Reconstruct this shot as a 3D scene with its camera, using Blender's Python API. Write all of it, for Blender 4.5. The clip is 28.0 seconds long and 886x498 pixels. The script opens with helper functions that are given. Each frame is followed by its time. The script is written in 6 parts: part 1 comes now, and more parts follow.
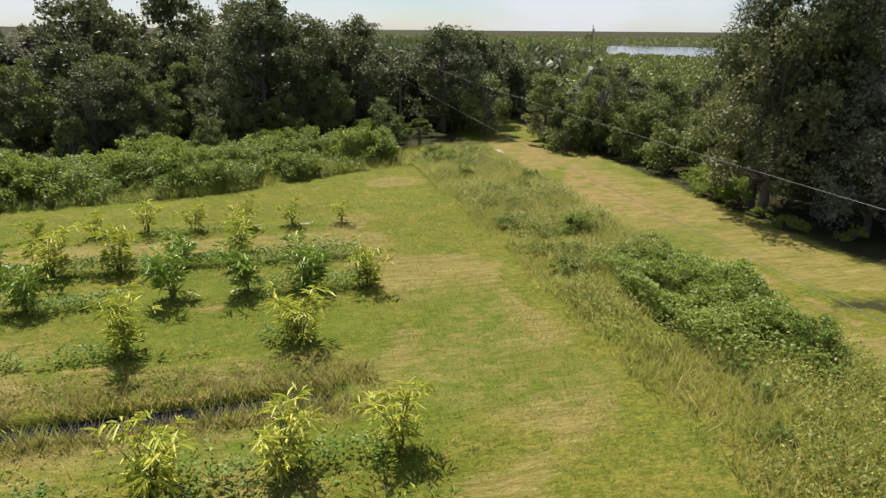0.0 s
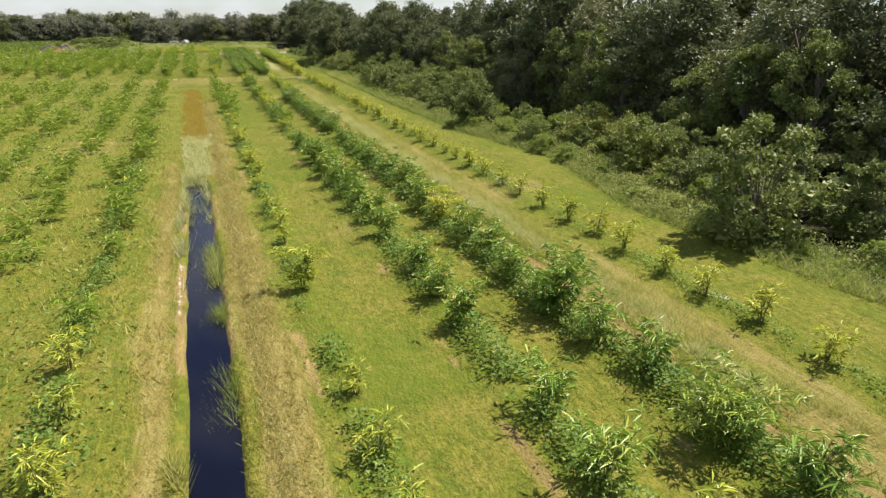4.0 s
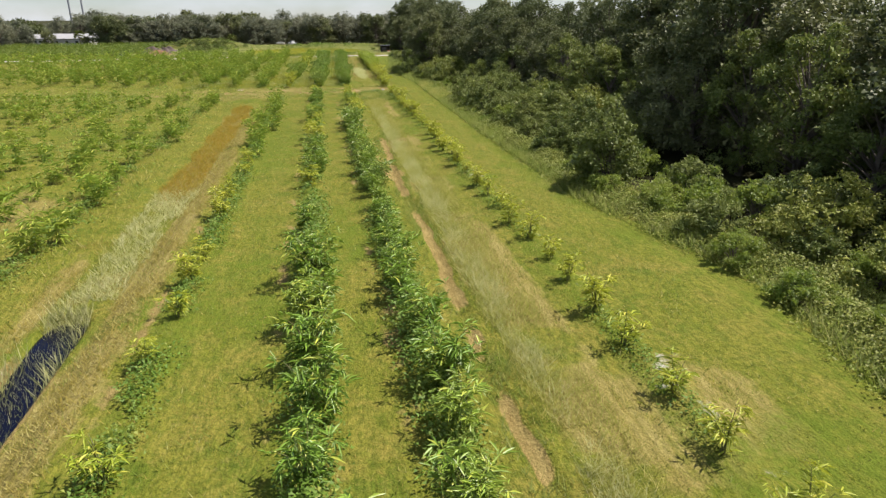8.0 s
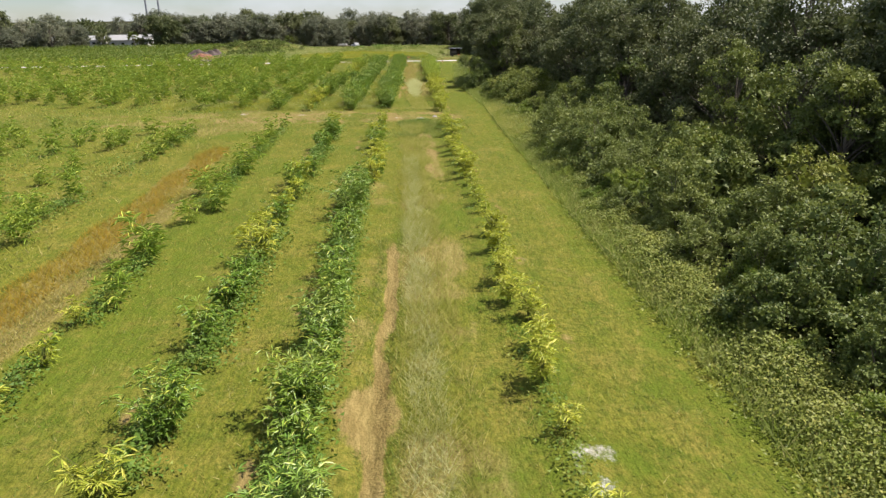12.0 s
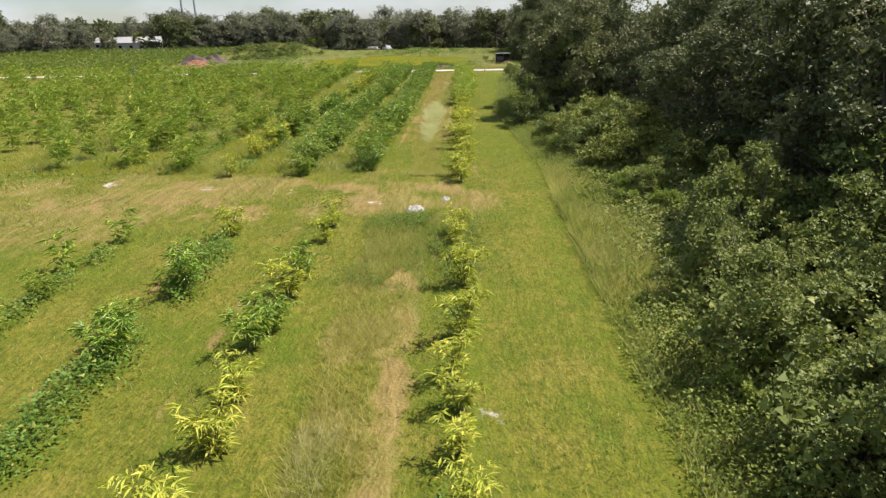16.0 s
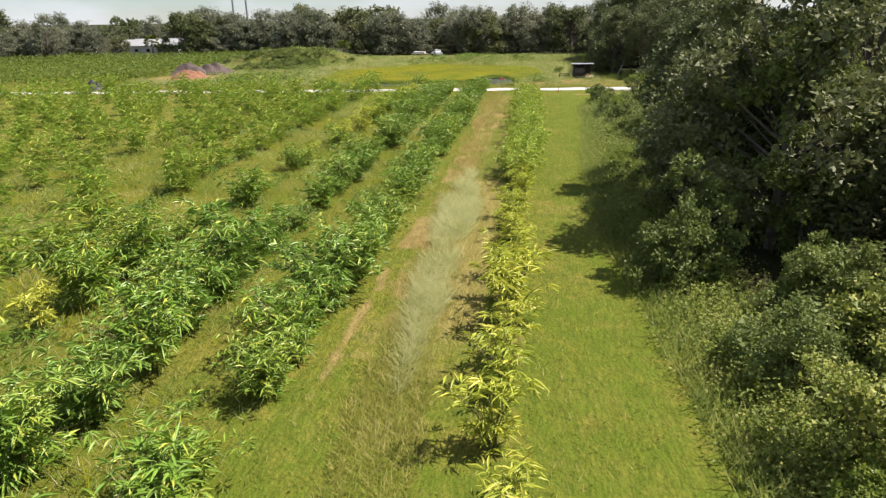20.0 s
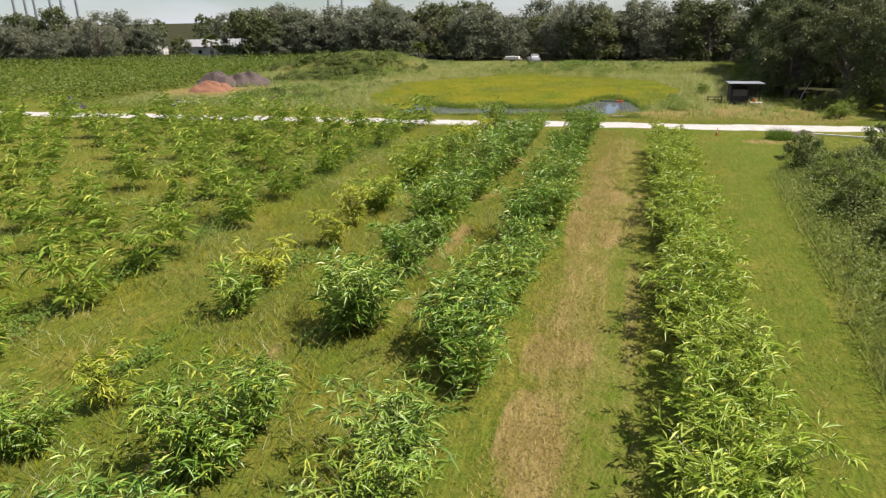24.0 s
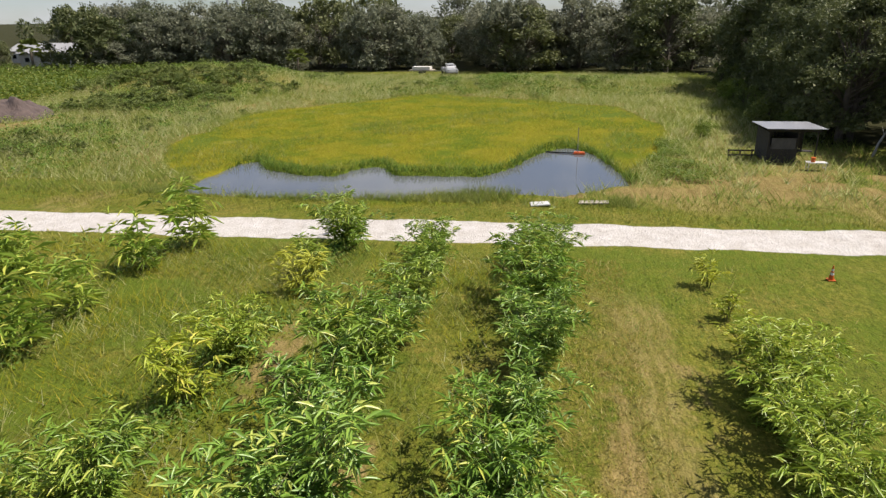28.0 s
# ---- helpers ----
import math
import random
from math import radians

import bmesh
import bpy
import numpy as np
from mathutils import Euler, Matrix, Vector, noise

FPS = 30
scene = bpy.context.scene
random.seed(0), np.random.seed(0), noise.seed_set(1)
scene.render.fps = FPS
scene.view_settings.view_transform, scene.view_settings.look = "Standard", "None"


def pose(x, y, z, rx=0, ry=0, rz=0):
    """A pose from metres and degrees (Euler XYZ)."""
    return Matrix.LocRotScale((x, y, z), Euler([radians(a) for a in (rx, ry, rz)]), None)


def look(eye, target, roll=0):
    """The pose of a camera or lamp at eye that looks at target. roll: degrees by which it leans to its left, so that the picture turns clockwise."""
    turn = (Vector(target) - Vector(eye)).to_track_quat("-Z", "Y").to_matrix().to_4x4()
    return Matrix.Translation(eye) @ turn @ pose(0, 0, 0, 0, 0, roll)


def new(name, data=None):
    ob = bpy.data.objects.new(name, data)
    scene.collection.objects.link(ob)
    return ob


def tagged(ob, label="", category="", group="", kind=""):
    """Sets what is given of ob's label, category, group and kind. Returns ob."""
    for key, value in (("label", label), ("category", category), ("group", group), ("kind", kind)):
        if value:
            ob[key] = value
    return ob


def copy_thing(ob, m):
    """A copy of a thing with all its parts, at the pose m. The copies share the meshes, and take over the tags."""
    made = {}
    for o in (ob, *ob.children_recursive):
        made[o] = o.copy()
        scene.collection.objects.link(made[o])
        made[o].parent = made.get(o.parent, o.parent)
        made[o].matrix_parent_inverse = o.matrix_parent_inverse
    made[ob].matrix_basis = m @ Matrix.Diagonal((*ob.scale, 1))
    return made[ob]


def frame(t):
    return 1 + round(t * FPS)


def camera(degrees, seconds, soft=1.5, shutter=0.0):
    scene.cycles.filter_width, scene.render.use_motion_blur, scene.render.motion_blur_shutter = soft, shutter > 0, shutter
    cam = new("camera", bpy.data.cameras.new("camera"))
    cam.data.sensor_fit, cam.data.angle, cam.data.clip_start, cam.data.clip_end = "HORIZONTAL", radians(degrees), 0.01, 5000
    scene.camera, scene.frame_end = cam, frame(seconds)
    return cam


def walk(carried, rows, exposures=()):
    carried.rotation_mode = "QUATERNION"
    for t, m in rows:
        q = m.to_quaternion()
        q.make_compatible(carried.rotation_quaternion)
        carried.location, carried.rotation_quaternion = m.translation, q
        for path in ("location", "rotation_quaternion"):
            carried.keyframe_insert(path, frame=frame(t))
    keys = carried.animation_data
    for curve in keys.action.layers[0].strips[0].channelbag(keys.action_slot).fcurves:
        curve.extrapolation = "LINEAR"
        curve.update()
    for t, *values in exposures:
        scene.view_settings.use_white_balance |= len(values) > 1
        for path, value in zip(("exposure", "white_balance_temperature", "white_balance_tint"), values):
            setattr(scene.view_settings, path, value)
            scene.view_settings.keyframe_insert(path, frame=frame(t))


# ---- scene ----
cam = camera(68.4, 28.0, 1.4)
METRES, EYE, TILT, LEAN, TURN = 230.0, 12.1, 0.0, 0.2, -14.5
ROWS = [
    (0.0, 0.0, 0.0, 0.0, 0.24, -18.81, -0.72),
    (0.5, 0.001, 0.0187, -0.0004, 11.24, -19.08, -0.81),
    (1.0, -0.0038, 0.0353, -0.0014, 25.74, -19.34, -0.76),
    (1.5, -0.0126, 0.0491, -0.0021, 47.27, -19.65, -0.6),
    (2.0, -0.0233, 0.0588, -0.0024, 59.96, -19.8, -0.51),
    (2.5, -0.0352, 0.0653, -0.0029, 70.85, -19.86, -0.32),
    (3.0, -0.0476, 0.0695, -0.0031, 80.15, -19.93, -0.18),
    (3.5, -0.0602, 0.0729, -0.0032, 83.23, -19.94, -0.07),
    (5.5, -0.1145, 0.0842, -0.0047, 86.61, -19.85, 0.02),
    (6.0, -0.1283, 0.0861, -0.0048, 88.56, -19.86, 0.08),
    (6.5, -0.1425, 0.0876, -0.0049, 90.63, -19.87, 0.15),
    (7.0, -0.1571, 0.0885, -0.005, 92.49, -19.87, 0.17),
    (7.5, -0.1724, 0.0892, -0.0051, 93.74, -19.88, 0.25),
    (8.0, -0.1882, 0.0896, -0.0052, 94.34, -19.9, 0.3),
    (8.5, -0.2045, 0.0899, -0.0053, 94.82, -19.91, 0.37),
    (9.0, -0.2212, 0.0895, -0.0055, 96.89, -19.89, 0.39),
    (9.5, -0.2384, 0.0886, -0.0057, 98.82, -19.9, 0.45),
    (10.0, -0.2558, 0.0872, -0.0059, 100.26, -19.89, 0.49),
    (10.5, -0.2734, 0.0855, -0.0061, 100.63, -19.9, 0.53),
    (11.0, -0.2914, 0.0837, -0.0063, 100.74, -19.91, 0.56),
    (11.5, -0.3096, 0.082, -0.0065, 100.85, -19.92, 0.59),
    (12.0, -0.3278, 0.0801, -0.0068, 101.12, -19.93, 0.6),
    (12.5, -0.3463, 0.0781, -0.007, 101.63, -19.94, 0.65),
    (14.5, -0.4253, 0.0673, -0.0087, 103.89, -19.92, 0.84),
    (15.0, -0.4458, 0.064, -0.0091, 104.61, -19.93, 0.83),
    (15.5, -0.4669, 0.0604, -0.0094, 105.11, -19.92, 0.88),
    (16.0, -0.4885, 0.0567, -0.0096, 105.5, -19.92, 0.91),
    (16.5, -0.5103, 0.0526, -0.01, 106.57, -19.91, 0.93),
    (17.0, -0.5325, 0.0477, -0.0103, 108.48, -19.89, 0.98),
    (17.5, -0.5549, 0.0426, -0.0107, 109.12, -19.88, 1.01),
    (18.0, -0.5771, 0.0373, -0.0109, 109.58, -19.88, 1.06),
    (18.5, -0.5983, 0.0322, -0.0111, 109.81, -19.89, 1.07),
    (19.0, -0.6185, 0.0272, -0.0115, 110.2, -19.88, 1.1),
    (19.5, -0.6374, 0.0221, -0.0118, 110.68, -19.89, 1.1),
    (20.0, -0.6556, 0.0172, -0.012, 111.17, -19.87, 1.08),
    (20.5, -0.6726, 0.0122, -0.0123, 111.67, -19.87, 1.08),
    (21.0, -0.6892, 0.0075, -0.0126, 112.15, -19.89, 1.13),
    (21.5, -0.7059, 0.0027, -0.0128, 112.59, -19.89, 1.16),
    (23.5, -0.7755, -0.0205, -0.0135, 120.89, -19.83, 1.19),
    (24.0, -0.7919, -0.0281, -0.0138, 120.08, -19.84, 1.19),
    (24.5, -0.8085, -0.0356, -0.014, 120.07, -19.88, 1.2),
    (25.0, -0.8254, -0.0428, -0.0142, 119.19, -19.87, 1.17),
    (25.5, -0.8426, -0.0496, -0.0146, 117.06, -19.89, 1.13),
    (26.0, -0.86, -0.0558, -0.0149, 115.15, -19.93, 1.09),
    (26.5, -0.8763, -0.0611, -0.0151, 114.13, -19.98, 1.04),
    (27.0, -0.8938, -0.0665, -0.0152, 113.81, -19.99, 1.06),
    (27.5, -0.9113, -0.0719, -0.0154, 113.75, -19.97, 1.05),
    (28.0, -0.9288, -0.0774, -0.0156, 113.82, -19.99, 1.05),
]
walk(cam, [(t, pose(0, 0, EYE, TILT, LEAN, TURN) @ pose(METRES * x, METRES * y, METRES * z, 90 + pitch, roll, yaw)) for t, x, y, z, yaw, pitch, roll in ROWS],
     [(0.0, 0.8), (2.0, 1.16), (4.0, 1.03), (8.0, 0.87), (18.0, 0.9), (20.5, 0.97), (22.0, 0.92), (24.0, 0.72), (26.0, 0.68), (28.0, 0.56)])

# ---- world, sun, sky ----
SUN_DIR = Vector((-0.15, 0.99, 1.58)).normalized()      # towards the sun
world = bpy.data.worlds.new("sky")
scene.world = world
world.use_nodes = True
wn = world.node_tree.nodes
sky = wn.new("ShaderNodeTexSky")
sky.sky_type = "NISHITA"
sky.sun_disc = False
sky.sun_elevation = math.asin(SUN_DIR.z)
sky.sun_rotation = math.atan2(SUN_DIR.x, SUN_DIR.y)
sky.air_density, sky.dust_density, sky.ozone_density = 1.0, 0.15, 2.5
wn["Background"].inputs["Strength"].default_value = 0.053
tint = wn.new("ShaderNodeMix")
tint.data_type, tint.blend_type = "RGBA", "MULTIPLY"
tint.inputs[0].default_value, tint.inputs[7].default_value = 1.0, (0.86, 0.95, 1.14, 1)
world.node_tree.links.new(sky.outputs["Color"], tint.inputs[6])
cloud_map, cloud_noise, cloud_share, cloudy = wn.new("ShaderNodeMapping"), wn.new("ShaderNodeTexNoise"), wn.new("ShaderNodeMapRange"), wn.new("ShaderNodeMix")
cloud_map.inputs["Scale"].default_value = (1.0, 1.0, 2.2)
cloud_noise.inputs["Scale"].default_value, cloud_noise.inputs["Detail"].default_value = 3.2, 7.0
cloud_share.inputs[1].default_value, cloud_share.inputs[2].default_value, cloud_share.inputs[4].default_value = 0.42, 0.6, 0.85
cloudy.data_type = "RGBA"
cloudy.inputs[7].default_value = (8.6, 8.9, 9.6, 1)
for a, b in ((wn.new("ShaderNodeTexCoord").outputs["Generated"], cloud_map.inputs[0]), (cloud_map.outputs[0], cloud_noise.inputs["Vector"]), (cloud_noise.outputs["Fac"], cloud_share.inputs[0]),
             (cloud_share.outputs[0], cloudy.inputs[0]), (tint.outputs[2], cloudy.inputs[6]), (cloudy.outputs[2], wn["Background"].inputs["Color"])):
    world.node_tree.links.new(a, b)
sun = new("sun", bpy.data.lights.new("sun", "SUN"))
sun.data.energy, sun.data.angle, sun.data.color = 5.0, radians(0.6), (1.0, 0.905, 0.82)
sun.matrix_world = look((0, 0, 60), Vector((0, 0, 60)) - SUN_DIR)

# ---- small numeric tools ----
RNG = np.random.default_rng(7)
TABLE = np.random.default_rng(11).random((256, 256))


def vnoise(x, y, size, shift=0):
    """Smooth lattice noise 0..1 on arrays."""
    u, v = np.asarray(x) / size + shift * 17.3, np.asarray(y) / size + shift * 31.7
    i, j = np.floor(u).astype(int), np.floor(v).astype(int)
    a, b = u - i, v - j
    a, b = a * a * (3 - 2 * a), b * b * (3 - 2 * b)
    i0, i1, j0, j1 = i % 256, (i + 1) % 256, j % 256, (j + 1) % 256
    return (TABLE[i0, j0] * (1 - a) + TABLE[i1, j0] * a) * (1 - b) + (TABLE[i0, j1] * (1 - a) + TABLE[i1, j1] * a) * b


def fbm(x, y, size, shift=0):
    return (vnoise(x, y, size, shift) + 0.5 * vnoise(x, y, size / 2.1, shift + 1) + 0.25 * vnoise(x, y, size / 4.3, shift + 2)) / 1.75


def ramp(v, a, b):
    k = np.clip((v - a) / (b - a), 0, 1)
    return k * k * (3 - 2 * k)


def band(v, a, b, soft):
    return ramp(v, a - soft, a + soft) * (1 - ramp(v, b - soft, b + soft))


def blob(x, y, cx, cy, rx, ry, soft=0.35):
    return 1 - ramp(np.sqrt(((x - cx) / rx) ** 2 + ((y - cy) / ry) ** 2), 1 - soft, 1 + soft)


def mesh_np(name, verts, faces, sides):
    """A mesh from a vertex array (n, 3) and a flat index array of faces with the same number of sides."""
    me = bpy.data.meshes.new(name)
    verts, faces = np.asarray(verts, np.float32).reshape(-1, 3), np.asarray(faces, np.int32).reshape(-1, sides)
    me.vertices.add(len(verts))
    me.vertices.foreach_set("co", verts.ravel())
    me.loops.add(faces.size)
    me.loops.foreach_set("vertex_index", faces.ravel())
    me.polygons.add(len(faces))
    me.polygons.foreach_set("loop_start", np.arange(len(faces), dtype=np.int32) * sides)
    me.update(calc_edges=True)
    return me


def part_np(name, me, material, parent=None, label=""):
    ob = new(name, me)
    me.materials.append(material)
    if parent:
        ob.parent = parent
    return tagged(ob, label)


def part(name, bm, material, parent=None, label=""):
    me = bpy.data.meshes.new(name)
    bm.to_mesh(me)
    bm.free()
    return part_np(name, me, material, parent, label)


def box(bm, cx, cy, cz, sx, sy, sz, bevel=0.0, turn=None):
    m = Matrix.Translation((cx, cy, cz)) @ (turn or Matrix.Identity(4)) @ Matrix.Diagonal((sx, sy, sz, 1))
    made = bmesh.ops.create_cube(bm, size=1, matrix=m)
    if bevel:
        edges = list({e for v in made["verts"] for e in v.link_edges})
        bmesh.ops.bevel(bm, geom=edges, offset=bevel, segments=2, affect="EDGES")
    return bm


def tube(bm, points, radii, sides=6, cap=True):
    """A tapered round limb along points."""
    points = [Vector(p) for p in points]
    rings = []
    for k, p in enumerate(points):
        d = (points[min(k + 1, len(points) - 1)] - points[max(k - 1, 0)]).normalized()
        a = d.orthogonal().normalized() if abs(d.z) < 0.9 else Vector((1, 0, 0)).cross(d).normalized()
        b = d.cross(a)
        rings.append([bm.verts.new(p + radii[k] * (math.cos(t) * a + math.sin(t) * b)) for t in [2 * math.pi * s / sides for s in range(sides)]])
    for r, q in zip(rings, rings[1:]):
        for s in range(sides):
            bm.faces.new((r[s], r[(s + 1) % sides], q[(s + 1) % sides], q[s]))
    if cap:
        bm.faces.new(rings[-1])
        bm.faces.new(rings[0][::-1])
    return bm


def leaves(base, along, length, width, droop=0.25, rng=RNG):
    """Folded lance-shaped leaves, two triangles each side of the midrib: base points, directions, lengths, widths."""
    n = len(base)
    along = along / np.linalg.norm(along, axis=1, keepdims=True)
    side = np.cross(along, rng.normal(size=(n, 3)) * 0.35 + np.array([0, 0, 1.0]))
    side /= np.linalg.norm(side, axis=1, keepdims=True) + 1e-9
    up = np.cross(side, along)
    L, W = np.asarray(length).reshape(-1, 1) * np.ones((n, 1)), np.asarray(width).reshape(-1, 1) * np.ones((n, 1))
    mid = base + along * L * 0.45
    tip = base + along * L - np.array([0, 0, 1.0]) * L * droop
    v = np.stack([base, mid + side * W / 2 + up * W * 0.18, tip, mid - side * W / 2 + up * W * 0.18], 1).reshape(-1, 3)
    k = np.arange(n)[:, None] * 4
    return v, np.concatenate([k, k + 1, k + 2, k, k + 2, k + 3], 1).reshape(-1, 3)


def flakes(base, along, length, width, rng=RNG):
    """Small broad leaves seen from afar: one lopsided triangle each."""
    n = len(base)
    along = along / (np.linalg.norm(along, axis=1, keepdims=True) + 1e-9)
    side = np.cross(along, rng.normal(size=(n, 3)) * 0.6 + np.array([0, 0, 1.0]))
    side /= np.linalg.norm(side, axis=1, keepdims=True) + 1e-9
    L, W = np.asarray(length).reshape(-1, 1) * np.ones((n, 1)), np.asarray(width).reshape(-1, 1) * np.ones((n, 1))
    v = np.stack([base - side * W * 0.4, base + along * L * 0.35 + side * W * 0.6, base + along * L], 1).reshape(-1, 3)
    return v, np.arange(3 * n).reshape(-1, 3)


def blades(base, height, width, lean, rng=RNG):
    """Grass blades: one thin triangle each, leaning at random."""
    n = len(base)
    a = rng.random(n) * 2 * np.pi
    w = np.stack([np.cos(a), np.sin(a), 0 * a], 1) * (np.asarray(width) / 2).reshape(-1, 1)
    b = rng.random(n) * 2 * np.pi
    tip = base + np.stack([np.cos(b) * lean * height, np.sin(b) * lean * height, height * np.ones(n)], 1)
    v = np.stack([base - w, base + w, tip], 1).reshape(-1, 3)
    return v, np.arange(3 * n).reshape(-1, 3)


def join_np(pieces):
    vs, fs, k = [], [], 0
    for v, f in pieces:
        vs.append(v)
        fs.append(np.asarray(f) + k)
        k += len(v)
    return np.concatenate(vs), np.concatenate(fs)


USED = set()


def put_thing(template, m):
    """Sets the template itself the first time, a copy of it after that."""
    if template.name not in USED:
        USED.add(template.name)
        template.matrix_basis = m
        return template
    s = template.scale
    return copy_thing(template, m @ Matrix.Diagonal((1 / s[0], 1 / s[1], 1 / s[2], 1)))


# ---- materials ----
def material(name):
    m = bpy.data.materials.new(name)
    m.use_nodes = True
    nt = m.node_tree
    return m, nt, nt.nodes["Principled BSDF"]


def node(nt, kind, **values):
    n = nt.nodes.new(kind)
    for key, value in values.items():
        n.inputs[key].default_value = value
    return n


def mix_colour(nt, fac, a, b, blend="MIX"):
    n = nt.nodes.new("ShaderNodeMix")
    n.data_type, n.blend_type = "RGBA", blend
    for sock, value in ((n.inputs[0], fac), (n.inputs[6], a), (n.inputs[7], b)):
        if isinstance(value, bpy.types.NodeSocket):
            nt.links.new(value, sock)
        elif isinstance(value, (int, float)):
            sock.default_value = value
        else:
            sock.default_value = (*value, 1)
    return n.outputs[2]


def maths(nt, op, a, b=0.0, clamp=False):
    n = nt.nodes.new("ShaderNodeMath")
    n.operation, n.use_clamp = op, clamp
    for sock, value in zip(n.inputs, (a, b)):
        if isinstance(value, bpy.types.NodeSocket):
            nt.links.new(value, sock)
        else:
            sock.default_value = value
    return n.outputs[0]


def noise_of(nt, scale, detail=4.0, vector=None, rough=0.6):
    n = node(nt, "ShaderNodeTexNoise", Scale=scale, Detail=detail, Roughness=rough)
    if vector is None:
        vector = nt.nodes.new("ShaderNodeNewGeometry").outputs["Position"]
    nt.links.new(vector, n.inputs["Vector"])
    return n.outputs["Fac"]


def span(nt, value, lo, hi, a=0.0, b=1.0):
    n = node(nt, "ShaderNodeMapRange")
    for k, v in enumerate((value, lo, hi, a, b)):
        if isinstance(v, bpy.types.NodeSocket):
            nt.links.new(v, n.inputs[k])
        else:
            n.inputs[k].default_value = v
    return n.outputs[0]


def leaf_material(name, dark, light, odd, odd_share=0.12, gloss=0.45, through_light=0.35, object_shift=0.0, upright=0.0, glow=(0.22, 0.32, 0.035), sheen=0.3):
    """Foliage: every leaf takes its own tone, the thing as a whole another, and light passes through the blades."""
    m, nt, bsdf = material(name)
    geo, info = nt.nodes.new("ShaderNodeNewGeometry"), nt.nodes.new("ShaderNodeObjectInfo")
    pick = geo.outputs["Random Per Island"]
    patch = noise_of(nt, 0.9, 2.0)
    tone = maths(nt, "ADD", maths(nt, "MULTIPLY", pick, 0.6), maths(nt, "MULTIPLY", patch, 0.5), True)
    c = mix_colour(nt, tone, dark, light)
    c = mix_colour(nt, span(nt, noise_of(nt, 0.33, 4.0), 0.48, 0.68, 0.0, 0.45), c, odd)
    c = mix_colour(nt, span(nt, noise_of(nt, 0.55, 4.0), 0.32, 0.46, 0.5, 0.0), c, dark)
    stray = maths(nt, "GREATER_THAN", maths(nt, "FRACT", maths(nt, "MULTIPLY", pick, 17.7)), 1 - odd_share)
    c = mix_colour(nt, stray, c, odd)
    if object_shift:
        c = mix_colour(nt, maths(nt, "MULTIPLY", info.outputs["Random"], object_shift), c, odd)
        other = maths(nt, "FRACT", maths(nt, "MULTIPLY", info.outputs["Random"], 7.31))
        c = mix_colour(nt, maths(nt, "MULTIPLY", other, object_shift * 1.2), c, mix_colour(nt, 1.0, c, (0.5, 0.62, 0.6), "MULTIPLY"))
    nt.links.new(c, bsdf.inputs["Base Color"])
    bsdf.inputs["Roughness"].default_value = gloss
    bsdf.inputs["Specular IOR Level"].default_value = 0.12 if upright else sheen
    if upright:
        # thin blades take the light of the sward that they stand in
        n = nt.nodes.new("ShaderNodeMix")
        n.data_type = "VECTOR"
        n.inputs[0].default_value = upright
        nt.links.new(geo.outputs["Normal"], n.inputs[4])
        n.inputs[5].default_value = (0, 0, 1)
        nt.links.new(n.outputs[1], bsdf.inputs["Normal"])
    tr = nt.nodes.new("ShaderNodeBsdfTranslucent")
    nt.links.new(mix_colour(nt, 0.5, c, glow, "MIX"), tr.inputs["Color"])
    mixer = node(nt, "ShaderNodeMixShader", Fac=through_light)
    nt.links.new(bsdf.outputs[0], mixer.inputs[1])
    nt.links.new(tr.outputs[0], mixer.inputs[2])
    nt.links.new(mixer.outputs[0], nt.nodes["Material Output"].inputs["Surface"])
    return m


def solid(name, a, b, scale=3.0, rough=0.7, metal=0.0, bump=0.3, fine=30.0):
    m, nt, bsdf = material(name)
    co = nt.nodes.new("ShaderNodeTexCoord").outputs["Object"]
    n1, n2 = noise_of(nt, scale, 4.0, co), noise_of(nt, fine, 3.0, co)
    f = maths(nt, "ADD", maths(nt, "MULTIPLY", n1, 0.7), maths(nt, "MULTIPLY", n2, 0.3))
    nt.links.new(mix_colour(nt, span(nt, f, 0.3, 0.7), a, b), bsdf.inputs["Base Color"])
    nt.links.new(span(nt, n1, 0.3, 0.7, rough * 0.85, min(1, rough * 1.15)), bsdf.inputs["Roughness"])
    bsdf.inputs["Metallic"].default_value = metal
    bp = node(nt, "ShaderNodeBump", Strength=bump, Distance=0.03)
    nt.links.new(f, bp.inputs["Height"])
    nt.links.new(bp.outputs[0], bsdf.inputs["Normal"])
    return m


BAMBOO = leaf_material("bamboo_leaf", (0.085, 0.175, 0.022), (0.21, 0.34, 0.042), (0.40, 0.44, 0.07), 0.14, 0.36, 0.15, 0.15, sheen=0.3)
BAMBOO_YELLOW = leaf_material("bamboo_leaf_yellow", (0.19, 0.27, 0.026), (0.40, 0.45, 0.048), (0.58, 0.55, 0.1), 0.2, 0.38, 0.24, 0.3, 0.0, (0.46, 0.48, 0.05), sheen=0.22)
BAMBOO_DEEP = leaf_material("bamboo_leaf_deep", (0.068, 0.155, 0.022), (0.2, 0.34, 0.046), (0.4, 0.46, 0.1), 0.16, 0.34, 0.13, 0.15, sheen=0.32)
BAMBOO_GOLD = leaf_material("bamboo_leaf_gold", (0.135, 0.235, 0.024), (0.31, 0.42, 0.05), (0.46, 0.5, 0.09), 0.18, 0.36, 0.2, 0.15, 0.0, (0.36, 0.42, 0.05), sheen=0.25)
